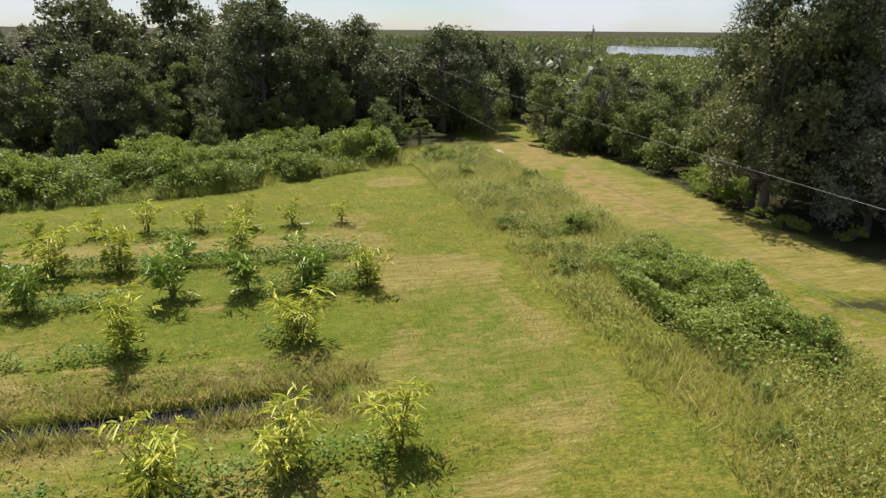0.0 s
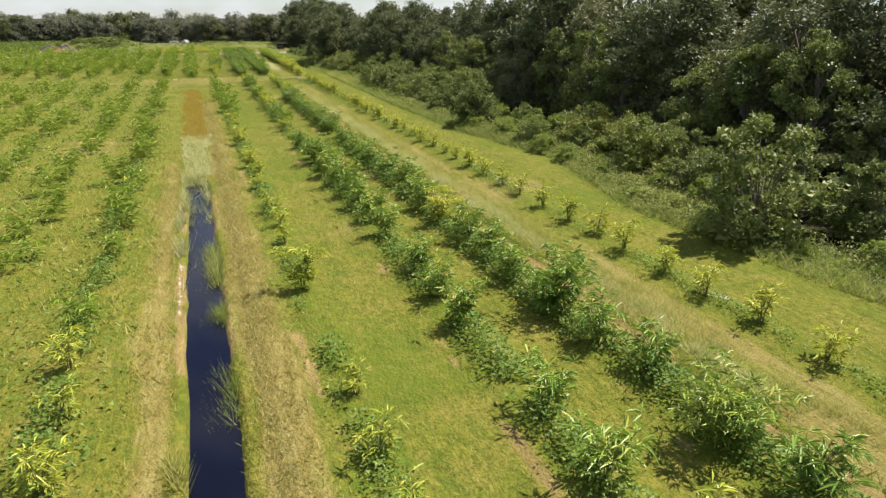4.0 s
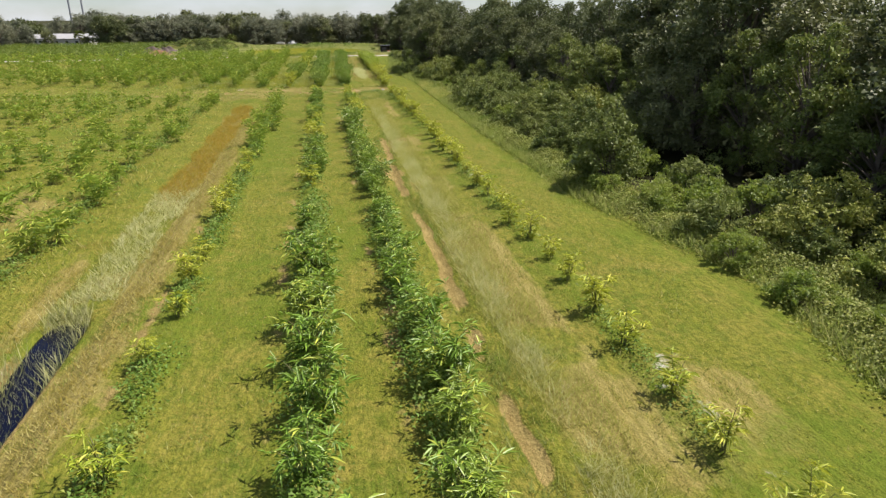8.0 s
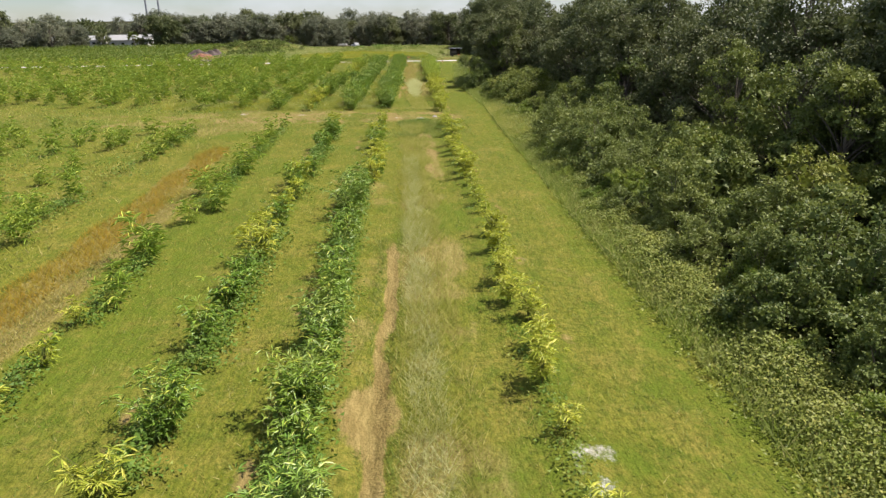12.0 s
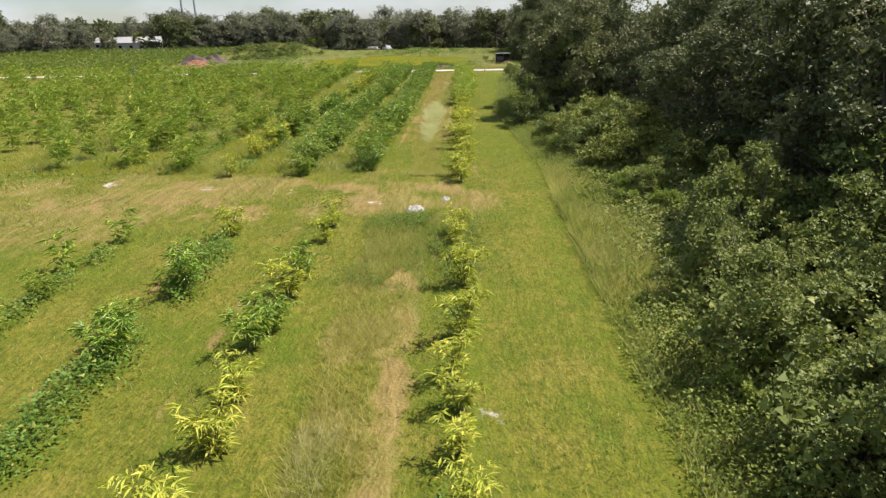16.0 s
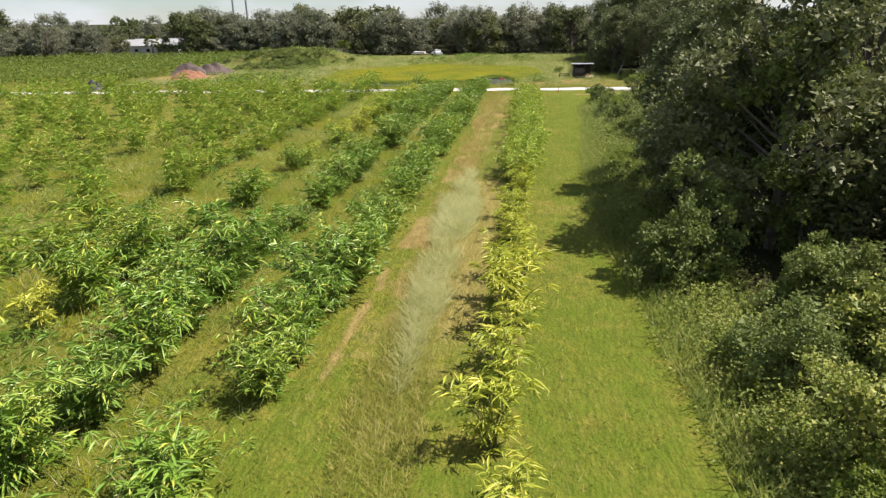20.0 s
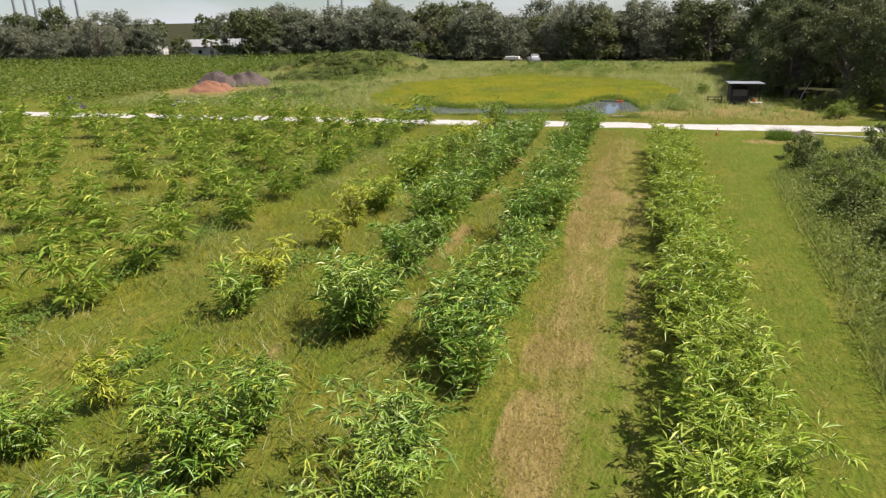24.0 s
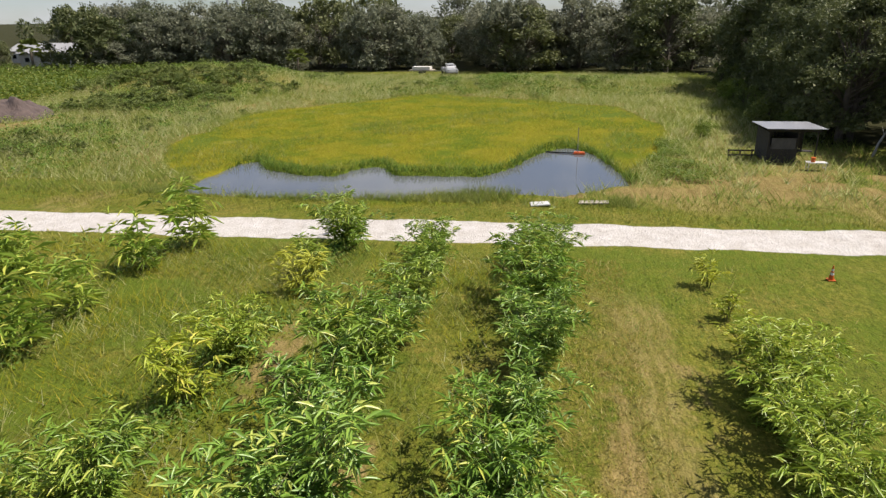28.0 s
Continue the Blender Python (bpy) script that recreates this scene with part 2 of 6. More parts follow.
BAMBOO_FIELD = leaf_material("bamboo_field_leaf", (0.11, 0.205, 0.028), (0.3, 0.41, 0.055), (0.5, 0.52, 0.1), 0.15, 0.45, 0.2, 0.0, 0.0, (0.36, 0.44, 0.06))
WEED = leaf_material("weed_leaf", (0.06, 0.12, 0.016), (0.14, 0.235, 0.03), (0.25, 0.28, 0.055), 0.08, 0.6, 0.25)
VINE = leaf_material("vine_leaf", (0.08, 0.14, 0.022), (0.19, 0.28, 0.042), (0.3, 0.33, 0.07), 0.12, 0.5, 0.4, 0.45, 0.0, (0.3, 0.38, 0.05))
SHRUB = leaf_material("shrub_leaf", (0.064, 0.1, 0.024), (0.165, 0.21, 0.05), (0.25, 0.27, 0.072), 0.13, 0.55, 0.22, 0.5, 0.0, (0.25, 0.3, 0.06), sheen=0.25)
THICKET = leaf_material("thicket_leaf", (0.085, 0.125, 0.02), (0.2, 0.25, 0.042), (0.33, 0.32, 0.07), 0.14, 0.55, 0.15, 0.35, 0.0, (0.25, 0.3, 0.05), sheen=0.25)
OAK = leaf_material("oak_leaf", (0.046, 0.066, 0.024), (0.125, 0.145, 0.053), (0.185, 0.19, 0.08), 0.14, 0.55, 0.2, 0.6, 0.0, (0.17, 0.2, 0.06), sheen=0.25)
GREY_TREE = leaf_material("grey_leaf", (0.085, 0.093, 0.056), (0.175, 0.182, 0.115), (0.28, 0.28, 0.19), 0.16, 0.6, 0.32, 0.5, 0.0, (0.26, 0.27, 0.17), sheen=0.22)
PINE = leaf_material("pine_needle", (0.021, 0.0385, 0.011), (0.056, 0.0805, 0.022), (0.091, 0.105, 0.03), 0.1, 0.5, 0.08)
GRASS = leaf_material("grass_blade", (0.115, 0.125, 0.0112), (0.205, 0.205, 0.0263), (0.26, 0.235, 0.06), 0.15, 0.6, 0.3, 0.0, 0.75)
TALL = leaf_material("tall_grass_blade", (0.161, 0.1817, 0.0253), (0.3047, 0.2932, 0.0633), (0.4255, 0.3737, 0.138), 0.22, 0.6, 0.45, 0.0, 0.75)
PALE = leaf_material("pale_grass_blade", (0.27, 0.28, 0.09), (0.42, 0.42, 0.19), (0.5, 0.49, 0.27), 0.25, 0.6, 0.45, 0.0, 0.75)
FRINGE = leaf_material("fringe_grass_blade", (0.085, 0.125, 0.02), (0.185, 0.225, 0.045), (0.3, 0.295, 0.1), 0.15, 0.6, 0.4, 0.0, 0.75)
CROP = leaf_material("crop_leaf", (0.05, 0.085, 0.012), (0.115, 0.165, 0.025), (0.2, 0.22, 0.05), 0.1, 0.6, 0.25)
STRAW = leaf_material("straw_blade", (0.176, 0.138, 0.0248), (0.286, 0.231, 0.0577), (0.341, 0.303, 0.112), 0.2, 0.6, 0.25, 0.0, 0.75)
RUST = leaf_material("rusty_grass_blade", (0.19, 0.12, 0.014), (0.29, 0.19, 0.025), (0.22, 0.19, 0.022), 0.2, 0.6, 0.25, 0.0, 0.75)
REED = leaf_material("marsh_blade", (0.13, 0.15, 0.009), (0.24, 0.235, 0.014), (0.3, 0.255, 0.03), 0.15, 0.6, 0.3, 0.0, 0.75)
BARK = solid("bark", (0.06, 0.048, 0.036), (0.156, 0.132, 0.102), 4, 0.9, 0, 0.8)
CULM = solid("culm", (0.084, 0.108, 0.03), (0.18, 0.162, 0.06), 6, 0.5)

# ---- plan ----
EDGE_X = [60, 20, 8, -3, -8, -20, -32, -45, -60, -75, -100, -130, -150, -165, -180, -205, -220, -231, -240]
EDGE_Y = [62, 60, 57, 51, 49.5, 48, 46.3, 45.6, 48.6, 46.0, 45.8, 46.1, 46.5, 45.9, 45.0, 46.8, 47.6, 52, 62]
DITCH = (19.4, 21.2, -64.0, 1.0)


def road_line(y):
    """Middle of the white shell road, which runs along y."""
    return -238.6 - 0.028 * (np.asarray(y) - 17)


def woods_edge(x):
    return np.interp(-np.asarray(x), [-v for v in EDGE_X], EDGE_Y)


WATER_Y = [14.6, 15.2, 16.2, 17.6, 20.2, 23.0, 23.8, 25.2, 26.6, 32.0, 33.6, 35.4, 37.0, 38.0, 39.4, 40.3, 40.9]
WATER_X = [-246.5, -252.6, -253.4, -251.2, -249.9, -249.8, -252.1, -252.6, -250.2, -250.5, -252.4, -257.6, -260, -259.8, -257, -253, -249.5]


def water_line(y):
    """Far bank of the pond's open water: two coves and a narrow inlet."""
    return np.interp(y, WATER_Y, WATER_X)


def near_bank(y):
    return np.interp(y, [15, 20, 28, 31, 34, 37, 40], [-244.3, -244.1, -244.6, -245.4, -246.2, -245.8, -248.6])


def pond_mask(x, y):
    wob = 0.8 * (fbm(x, y, 1.6, 14) - 0.5)
    return band(y, 14.9, 40.7, 0.35) * ramp(x + wob, water_line(y) - 0.35, water_line(y) + 0.35) * (1 - ramp(x + wob, near_bank(y) - 0.35, near_bank(y) + 0.35))


def marsh_mask(x, y):
    n = fbm(x, y, 9, 5) - 0.5
    return 1 - ramp(np.sqrt(((x + 266.5) / 23.5) ** 2 + ((y - 26) / 20.5) ** 2) + 0.25 * n, 0.93, 1.04)


def ground_height(x, y):
    z = (fbm(x, y, 6, 3) - 0.5) * 0.16
    # row mounds
    for yr in (16.4, 11.8, 7.4, 3.0, 24.6, 29.5, 33.7, 40.8):
        z = z + 0.14 * np.exp(-((y - yr) / 0.8) ** 2) * band(x, -138, 6, 1)
    # ditch
    slim = 0.42 * ramp(x, -14, -3)
    sway = 0.4 * (fbm(x, y * 0.2, 3.5, 12) - 0.5)
    pinch = 0.5 * (fbm(x, y * 0.2, 2.2, 13) - 0.4)
    dip = band(y + sway, 19.85 + slim * 0.5 + 0.5 * pinch, 21.1 - slim * 0.5 - 0.35 * pinch, 0.3) * band(x, -62 , DITCH[3], 1.0)
    z = z - 0.95 * dip - 0.18 * band(y, 18.6, 22.2, 0.8) * band(x, -112, 3, 3)
    z = z + 0.16 * band(y, 22.2, 23.4, 0.5) * band(x, -110, 1, 2)
    # mud rut
    z = z - 0.14 * band(y, 35.3 + 0.25 * np.sin(x * 0.25), 36.0 + 0.25 * np.sin(x * 0.25), 0.25) * band(x, -96, -22, 3)
    # pond and marsh
    z = z - 0.7 * pond_mask(x, y) - 0.05 * marsh_mask(x, y)
    # spoil mound overgrown with grass
    z = z + 2.9 * np.exp(-(((x + 297) / 11) ** 2 + ((y + 6) / 9) ** 2)) + 2.2 * np.exp(-(((x + 293) / 9) ** 2 + ((y + 17) / 7) ** 2)) + 0.9 * np.exp(-(((x + 300) / 6) ** 2 + ((y - 38) / 24) ** 2))
    z = z + 0.5 * (fbm(x, y, 4, 8) - 0.5) * np.exp(-(((x + 295) / 16) ** 2 + ((y + 10) / 16) ** 2))
    # hedge bank
    z = z + 0.35 * band(x, 13.2, 20.6, 1.0) * band(y, -30, 66, 3)
    far = ramp(np.maximum(np.abs(x + 140), np.abs(y) * 1.4), 260, 330)
    return z * (1 - far)


def ground_zones(x, y):
    n, n2, n3 = fbm(x, y, 5, 1), fbm(x, y, 14, 2), fbm(x, y, 1.6, 4)
    wob = (n - 0.5) * 1.2
    dry = 0.55 * ramp(n2, 0.5, 0.72) * ramp(n, 0.4, 0.6)
    low = band(x, -138, 4, 2)
    dry = np.maximum(dry, (0.9 - 0.25 * ramp(x, -30, -10)) * band(y + wob * 0.8, 21.6, 23.2, 0.5) * band(x, -112, 2, 2))
    dry = np.maximum(dry, 0.7 * band(y + wob * 0.5, 18.2, 19.2, 0.4) * band(x, -70, 2, 2))
    dry = np.maximum(dry, 0.9 * band(y + wob, 19.6, 21.8, 0.6) * band(x, -125, -78, 4))
    dry = np.maximum(dry, 0.85 * band(y + wob, 36.4, 39.4, 0.6) * low * ramp(n, 0.3, 0.55))
    dry = np.maximum(dry, (0.9 - 0.3 * ramp(-x, 208, 220)) * band(y + wob * 0.8, 37.4, 40.4, 0.5) * band(x, -234, -163, 4) * (0.62 + 0.38 * ramp(fbm(x * 0.09, y, 1.1, 75), 0.36, 0.6)))
    dry = np.maximum(dry, (0.6 + 0.15 * ramp(y, 22, 28)) * band(x + wob * 2, -149.5, -139.5, 1.5) * band(y, -60, 44, 2) * ramp(n, 0.3, 0.6))
    dry = np.maximum(dry, 0.55 * band(x + wob * 2, 20.5, 31.5, 1) * band(y, -20, 72, 2) * ramp(n, 0.25, 0.5))
    dry = np.maximum(dry, 0.68 * band(x + wob * 2, 3.0, 12.0, 1.5) * band(y, 8, 66, 3) * ramp(n, 0.36, 0.58))
    dry = np.maximum(dry, 0.8 * blob(x, y, -298, -4, 12, 12) * ramp(n, 0.4, 0.6))
    bank = (1 - marsh_mask(x, y)) * band(x, -318, -250, 4) * band(y, -24, 56, 4)
    dry = np.maximum(dry, 0.75 * bank * ramp(fbm(x, y, 6, 17), 0.36, 0.6))
    dry = np.maximum(dry, 0.95 * blob(x + wob, y + wob, -247.5, 51, 5.5, 12, 0.4))
    lush = 0.5 * ramp(fbm(x, y, 7, 9), 0.5, 0.7)
    for yr in (24.6, 29.5, 33.7, 40.8):
        lush = np.maximum(lush, 0.5 * band(y + wob * 0.6, yr - 0.9, yr + 0.9, 0.4) * low)
    lush = np.maximum(lush, 0.42 * band(y + wob, woods_edge(x) - 1.5, woods_edge(x) + 1, 0.8))
    lush = np.maximum(lush, 0.5 * band(x + wob * 1.5, 4.5, 10.5, 1) * band(y, 17, 30, 3))
    lush = np.maximum(lush, 0.62 * band(x, -236, -151, 3) * band(y, 10, 33, 2) * ramp(fbm(x, y, 4, 15), 0.42, 0.62))
    lush = np.maximum(lush, 0.5 * band(y + wob, 43.0, woods_edge(x) + 0.5, 0.6) * band(x, -234, -150, 4) * ramp(fbm(x, y, 5, 19), 0.3, 0.55))
    ring = marsh_mask(x, y) * (1 - blob(x, y, -267, 25, 18, 15, 0.25))
    lush = np.maximum(lush * (1 - marsh_mask(x, y)), 0.75 * ring * ramp(n, 0.35, 0.6))
    lush = np.maximum(lush, 0.9 * band(x + wob, water_line(y) - 2.2, water_line(y) + 0.2, 0.6) * band(y, 15.5, 41, 0.6))
    rut = 35.75 + 0.15 * np.sin(x * 0.25) + 0.35 * wob
    soil = 1.05 * band(y, rut - 0.26 + 0.5 * (n3 - 0.5), rut + 0.26 + 0.5 * (n3 - 0.5), 0.16) * band(x, -99, -16, 4) * ramp(n + 0.4 * n3, 0.42, 0.66)
    soil = np.maximum(soil, 0.95 * blob(x + wob, y + wob * 0.5, -84.6, 35.4, 1.5, 0.95, 0.6) * ramp(n3, 0.2, 0.5))
    soil = np.maximum(soil, 0.7 * band(y + wob * 1.2 + 1.2 * (n3 - 0.5), 38.1, 39.3, 0.4) * band(x, -136, -110, 4) * ramp(n3, 0.3, 0.6))
    soil = np.maximum(soil, 0.75 * blob(x + wob * 2, y + wob * 2, -142.3, 37.0, 3.4, 5.5, 0.8) * ramp(n3, 0.3, 0.66))
    soil = np.maximum(soil, 0.75 * band(y + wob * 1.1, 32.0, 32.8, 0.35) * band(x, -236, -180, 6) * ramp(n3, 0.36, 0.62) * ramp(n, 0.42, 0.58))
    tan = band(y + wob * 0.4, 36.7 - 0.035 * (x + 189), 38.7 - 0.035 * (x + 189), 0.3)
    soil = np.maximum(soil, 0.85 * tan * band(x, -216, -160, 6) * ramp(n3, 0.22, 0.6) * (0.42 + 0.58 * ramp(fbm(x * 0.1, y, 0.9, 71), 0.38, 0.58)))
    soil = np.maximum(soil, 0.36 * band(y + wob * 0.9, 38.6, 40.9, 0.6) * band(x, -234, -200, 6) * ramp(n3, 0.25, 0.65))
    soil = np.maximum(soil, 0.6 * blob(x, y, -228, 28.6, 4.5, 0.8, 0.7) * ramp(n3, 0.3, 0.55))
    soil = np.maximum(soil, 0.62 * band(x + wob * 2, -148.5, -138.5, 1.2) * band(y, -40, 43, 2) * ramp(n3, 0.42, 0.68) * ramp(n2, 0.35, 0.6))
    soil = np.maximum(soil, 0.8 * band(y + wob * 0.5, 36.8, 38.9, 0.4) * band(x, -228, -183, 5) * ramp(n3, 0.1, 0.6) * (0.42 + 0.58 * ramp(fbm(x * 0.1, y, 0.9, 71), 0.38, 0.58)))
    lush = np.maximum(lush, 0.55 * band(y + wob * 0.5, 39.0, 39.9, 0.3) * band(x, -208, -186, 4))
    for yr in (33.4, 29.3, 24.2, 18.6):
        soil = np.maximum(soil, 0.6 * band(y + wob * 1.1, yr - 0.3, yr + 0.3, 0.35) * band(x, -236, -150, 3) * ramp(n3, 0.42, 0.68) * ramp(n2, 0.38, 0.6))
    for yr in (28.4, 32.7, 23.6):
        soil = np.maximum(soil, 0.7 * band(y + wob * 0.5, yr - 0.3, yr + 0.3, 0.3) * low * ramp(n3, 0.55, 0.7))
    soil = np.maximum(soil, 0.4 * band(y + wob * 0.3, 37.9, 38.2, 0.2) * band(x, -234, -163, 4) * ramp(n3, 0.3, 0.55))
    soil = np.maximum(soil, 0.45 * band(y + wob * 0.3, 39.3, 39.6, 0.2) * band(x, -234, -163, 4) * ramp(n3, 0.3, 0.55))
    soil = np.maximum(soil, 0.55 * band(y + wob * 1.2, 41.5, 42.1, 0.35) * band(x, -215, -80, 4) * ramp(n3, 0.42, 0.66) * ramp(n2, 0.4, 0.55))
    soil = np.maximum(soil, 0.8 * np.clip(blob(x + wob, y + wob, -250.0, 50.0, 4.6, 8.0, 0.6) + blob(x, y, -246, 42, 1.6, 6), 0, 1) * ramp(n3, 0.32, 0.62))
    soil = np.maximum(soil, 0.6 * band(y + wob * 0.6, 40.6, 41.6, 0.4) * band(x, -205, -150, 3) * ramp(n3, 0.4, 0.65))
    for xr in (23.6, 26.4):
        soil = np.maximum(soil, 0.55 * band(x + wob * 1.2, xr - 0.5, xr + 0.5, 0.4) * band(y, -20, 70, 2) * ramp(n3, 0.3, 0.6))
    soil = np.maximum(soil, 0.9 * blob(x, y, -261, -19, 6, 7))
    soil = np.maximum(soil, 0.75 * blob(x + wob * 2, y + wob, -279.6, 3.9, 3.4, 1.6, 0.6) * ramp(n3, 0.25, 0.5))
    soil = np.maximum(soil, 0.85 * band(y + 0.04 * x + wob, -25.2, -23.0, 0.6) * band(x, -272, -243, 4))
    soil = np.maximum(soil, 0.6 * blob(x, y, -233.5, 50.5, 3, 3.5) * ramp(n, 0.35, 0.55))
    soil = np.maximum(soil, 0.3 * blob(x, y, 6.2, 22, 1.0, 3.0, 0.8) * ramp(n, 0.3, 0.5))
    soil = np.maximum(soil, 0.6 * band(x + wob * 1.2, 22.4, 27.4, 0.8) * band(y, 34, 70, 4) * ramp(n3, 0.28, 0.58))
    for ya, yb in ((19.3, 19.75), (21.15, 21.45)):
        soil = np.maximum(soil, 0.8 * band(y + wob * 0.25, ya, yb, 0.12) * band(x, -62, 1, 1) * ramp(n, 0.35, 0.55))
    off = x - road_line(y)
    sand = band(off + wob * 0.35 + 0.5 * (n3 - 0.5), -1.45, 1.45, 0.22) * (1 - 0.3 * band(off + wob * 0.5, -0.3, 0.3, 0.3) * ramp(n, 0.45, 0.6))
    for cx, cy, r in ((-143, 40.2, .9), (-147, 13, 1.8), (-146.8, 18, 1.4), (-142.2, 36.4, .9), (-145.2, 30.5, 1.0), (-141.0, 27.0, .8), (-146.5, 25, .9), (-139.6, 33, .8), (-143.6, 38.4, .7), (2.7, 15, 0.6), (-195, 16, .9), (-226, 18.3, 1.2), (-223, 23, .7), (13, 65, 1.8), (22.5, 64, 2.2), (-3.5, 41.0, 1.2)):
        sand = np.maximum(sand, 0.42 * blob(x + wob * 0.8, y + 1.2 * (n3 - 0.5), cx, cy, r * 1.3, r * 0.7, 0.9) * ramp(n3, 0.35, 0.65))
    sand = np.maximum(sand, 0.55 * band(y + wob * 0.3, 19.2 + 0.35 * n3, 19.6, 0.14) * band(x, -58, -34, 2) * ramp(n3, 0.25, 0.55))
    sand = np.maximum(sand, (0.33 + 0.12 * band(x, -137, -108, 3)) * band(y + wob * 0.8, 40.7, 42.1, 0.4) * (band(x, -196, -150, 2) + band(x, -136, 5, 2)) * ramp(n3, 0.42, 0.62) * ramp(n, 0.34, 0.52))
    litter_dark = np.clip(ramp(y, woods_edge(x) + 1.5, woods_edge(x) + 4) * (1 - ramp(x, 20, 22)) * ramp(x, -236, -230), 0, 1)
    litter_dark = np.maximum(litter_dark, ramp(x + wob, 30, 33) * ramp(y, 20, 28))
    # a separate dark patch on the sandy track, in the woods floor's tone
    litter_dark = np.maximum(litter_dark, 0.7 * blob(x + 3 * wob, y + 2 * wob, 25.6, 21.0, 2.6, 1.4, 0.9) * ramp(n3, 0.35, 0.6))
    litter_dark = np.maximum(litter_dark, 0.9 * (1 - ramp(x, -330, -320)))
    litter_dark = np.maximum(litter_dark, 0.9 * ramp(y + wob, 51.5 - 0.1 * (x + 266), 54 - 0.1 * (x + 266)) * (1 - ramp(x, -264, -258)))
    litter_dark = np.maximum(litter_dark, 0.9 * ramp(np.maximum(np.abs(x + 140) - 230, np.abs(y) - 110), 0, 30))
    marsh = marsh_mask(x, y) * (1 - pond_mask(x, y))
    return dry, lush, soil, sand, litter_dark, marsh


# ---- ground ----
def axis(lo, hi, step, far):
    core = np.arange(lo, hi + 1e-6, step)
    out = [far * (k / 12.0) ** 2.2 for k in range(1, 13)]
    return np.concatenate([[lo - v for v in out[::-1]], core, [hi + v for v in out]])


def ground_material():
    m, nt, bsdf = material("field_ground")
    a, b = nt.nodes.new("ShaderNodeAttribute"), nt.nodes.new("ShaderNodeAttribute")
    a.attribute_name, b.attribute_name = "zone_a", "zone_b"
    sa, sb = nt.nodes.new("ShaderNodeSeparateColor"), nt.nodes.new("ShaderNodeSeparateColor")
    nt.links.new(a.outputs["Color"], sa.inputs[0])
    nt.links.new(b.outputs["Color"], sb.inputs[0])
    fine, mid, big = noise_of(nt, 9.0, 5.0), noise_of(nt, 1.4, 5.0), noise_of(nt, 0.16, 3.0)
    streak_map = node(nt, "ShaderNodeMapping", Scale=(0.22, 2.6, 1.0))
    bend = node(nt, "ShaderNodeTexNoise", Scale=0.7, Detail=3.0)
    where = nt.nodes.new("ShaderNodeNewGeometry").outputs["Position"]
    nt.links.new(where, bend.inputs["Vector"])
    shifted = nt.nodes.new("ShaderNodeVectorMath")
    shifted.operation = "MULTIPLY_ADD"
    shifted.inputs[1].default_value = (1.2, 0.7, 0)
    nt.links.new(bend.outputs["Color"], shifted.inputs[0])
    nt.links.new(where, shifted.inputs[2])
    nt.links.new(shifted.outputs[0], streak_map.inputs[0])
    streak = noise_of(nt, 1.2, 6.0, streak_map.outputs[0], 0.7)
    grass = mix_colour(nt, span(nt, mid, 0.3, 0.7), (0.098, 0.13, 0.0115), (0.178, 0.186, 0.024))
    grass = mix_colour(nt, span(nt, big, 0.35, 0.7, 0.0, 0.5), grass, (0.2, 0.182, 0.03))
    moved = node(nt, "ShaderNodeMapping", Location=(41, 17, 0))
    nt.links.new(where, moved.inputs[0])
    grass = mix_colour(nt, span(nt, noise_of(nt, 0.42, 6.0, None, 0.65), 0.48, 0.62, 0.0, 0.7), grass, (0.24, 0.2, 0.045))
    grass = mix_colour(nt, span(nt, noise_of(nt, 0.5, 6.0, moved.outputs[0], 0.65), 0.52, 0.64, 0.0, 0.8), grass, (0.085, 0.13, 0.013))
    grass = mix_colour(nt, span(nt, streak, 0.46, 0.72, 0.0, 0.55), grass, (0.235, 0.21, 0.042))
    grass = mix_colour(nt, span(nt, streak, 0.32, 0.46, 0.5, 0.0), grass, (0.085, 0.125, 0.016))
    tuft = noise_of(nt, 3.6, 4.0, None, 0.7)
    grass = mix_colour(nt, span(nt, tuft, 0.44, 0.62, 0.0, 0.68), grass, (0.07, 0.097, 0.011))
    grass = mix_colour(nt, span(nt, noise_of(nt, 5.3, 4.0, None, 0.75), 0.52, 0.7, 0.0, 0.65), grass, (0.245, 0.22, 0.05))

    ragged = noise_of(nt, 1.1, 8.0, None, 0.72)

    def lay(base, mask, noise_sock, colour, gain=1.6):
        rag = maths(nt, "ADD", mask, maths(nt, "MULTIPLY", maths(nt, "SUBTRACT", ragged, 0.5), 1.3))
        f = maths(nt, "MULTIPLY", span(nt, rag, 0.3, 0.75), span(nt, noise_sock, 0.25, 0.6, 0.75, gain), True)
        return mix_colour(nt, f, base, colour)
    straw = mix_colour(nt, span(nt, streak, 0.35, 0.65), (0.175, 0.145, 0.036), (0.285, 0.24, 0.085))
    green = mix_colour(nt, fine, (0.075, 0.115, 0.01), (0.14, 0.175, 0.02))
    earth = mix_colour(nt, maths(nt, "ADD", maths(nt, "MULTIPLY", span(nt, streak, 0.35, 0.65), 0.5), maths(nt, "MULTIPLY", span(nt, ragged, 0.3, 0.7), 0.5)), (0.16, 0.112, 0.036), (0.33, 0.255, 0.1))
    shell = mix_colour(nt, span(nt, maths(nt, "ADD", maths(nt, "MULTIPLY", mid, 0.6), maths(nt, "MULTIPLY", ragged, 0.4)), 0.32, 0.6), (0.37, 0.34, 0.305), (0.5, 0.48, 0.455))
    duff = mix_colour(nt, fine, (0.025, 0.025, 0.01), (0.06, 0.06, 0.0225))
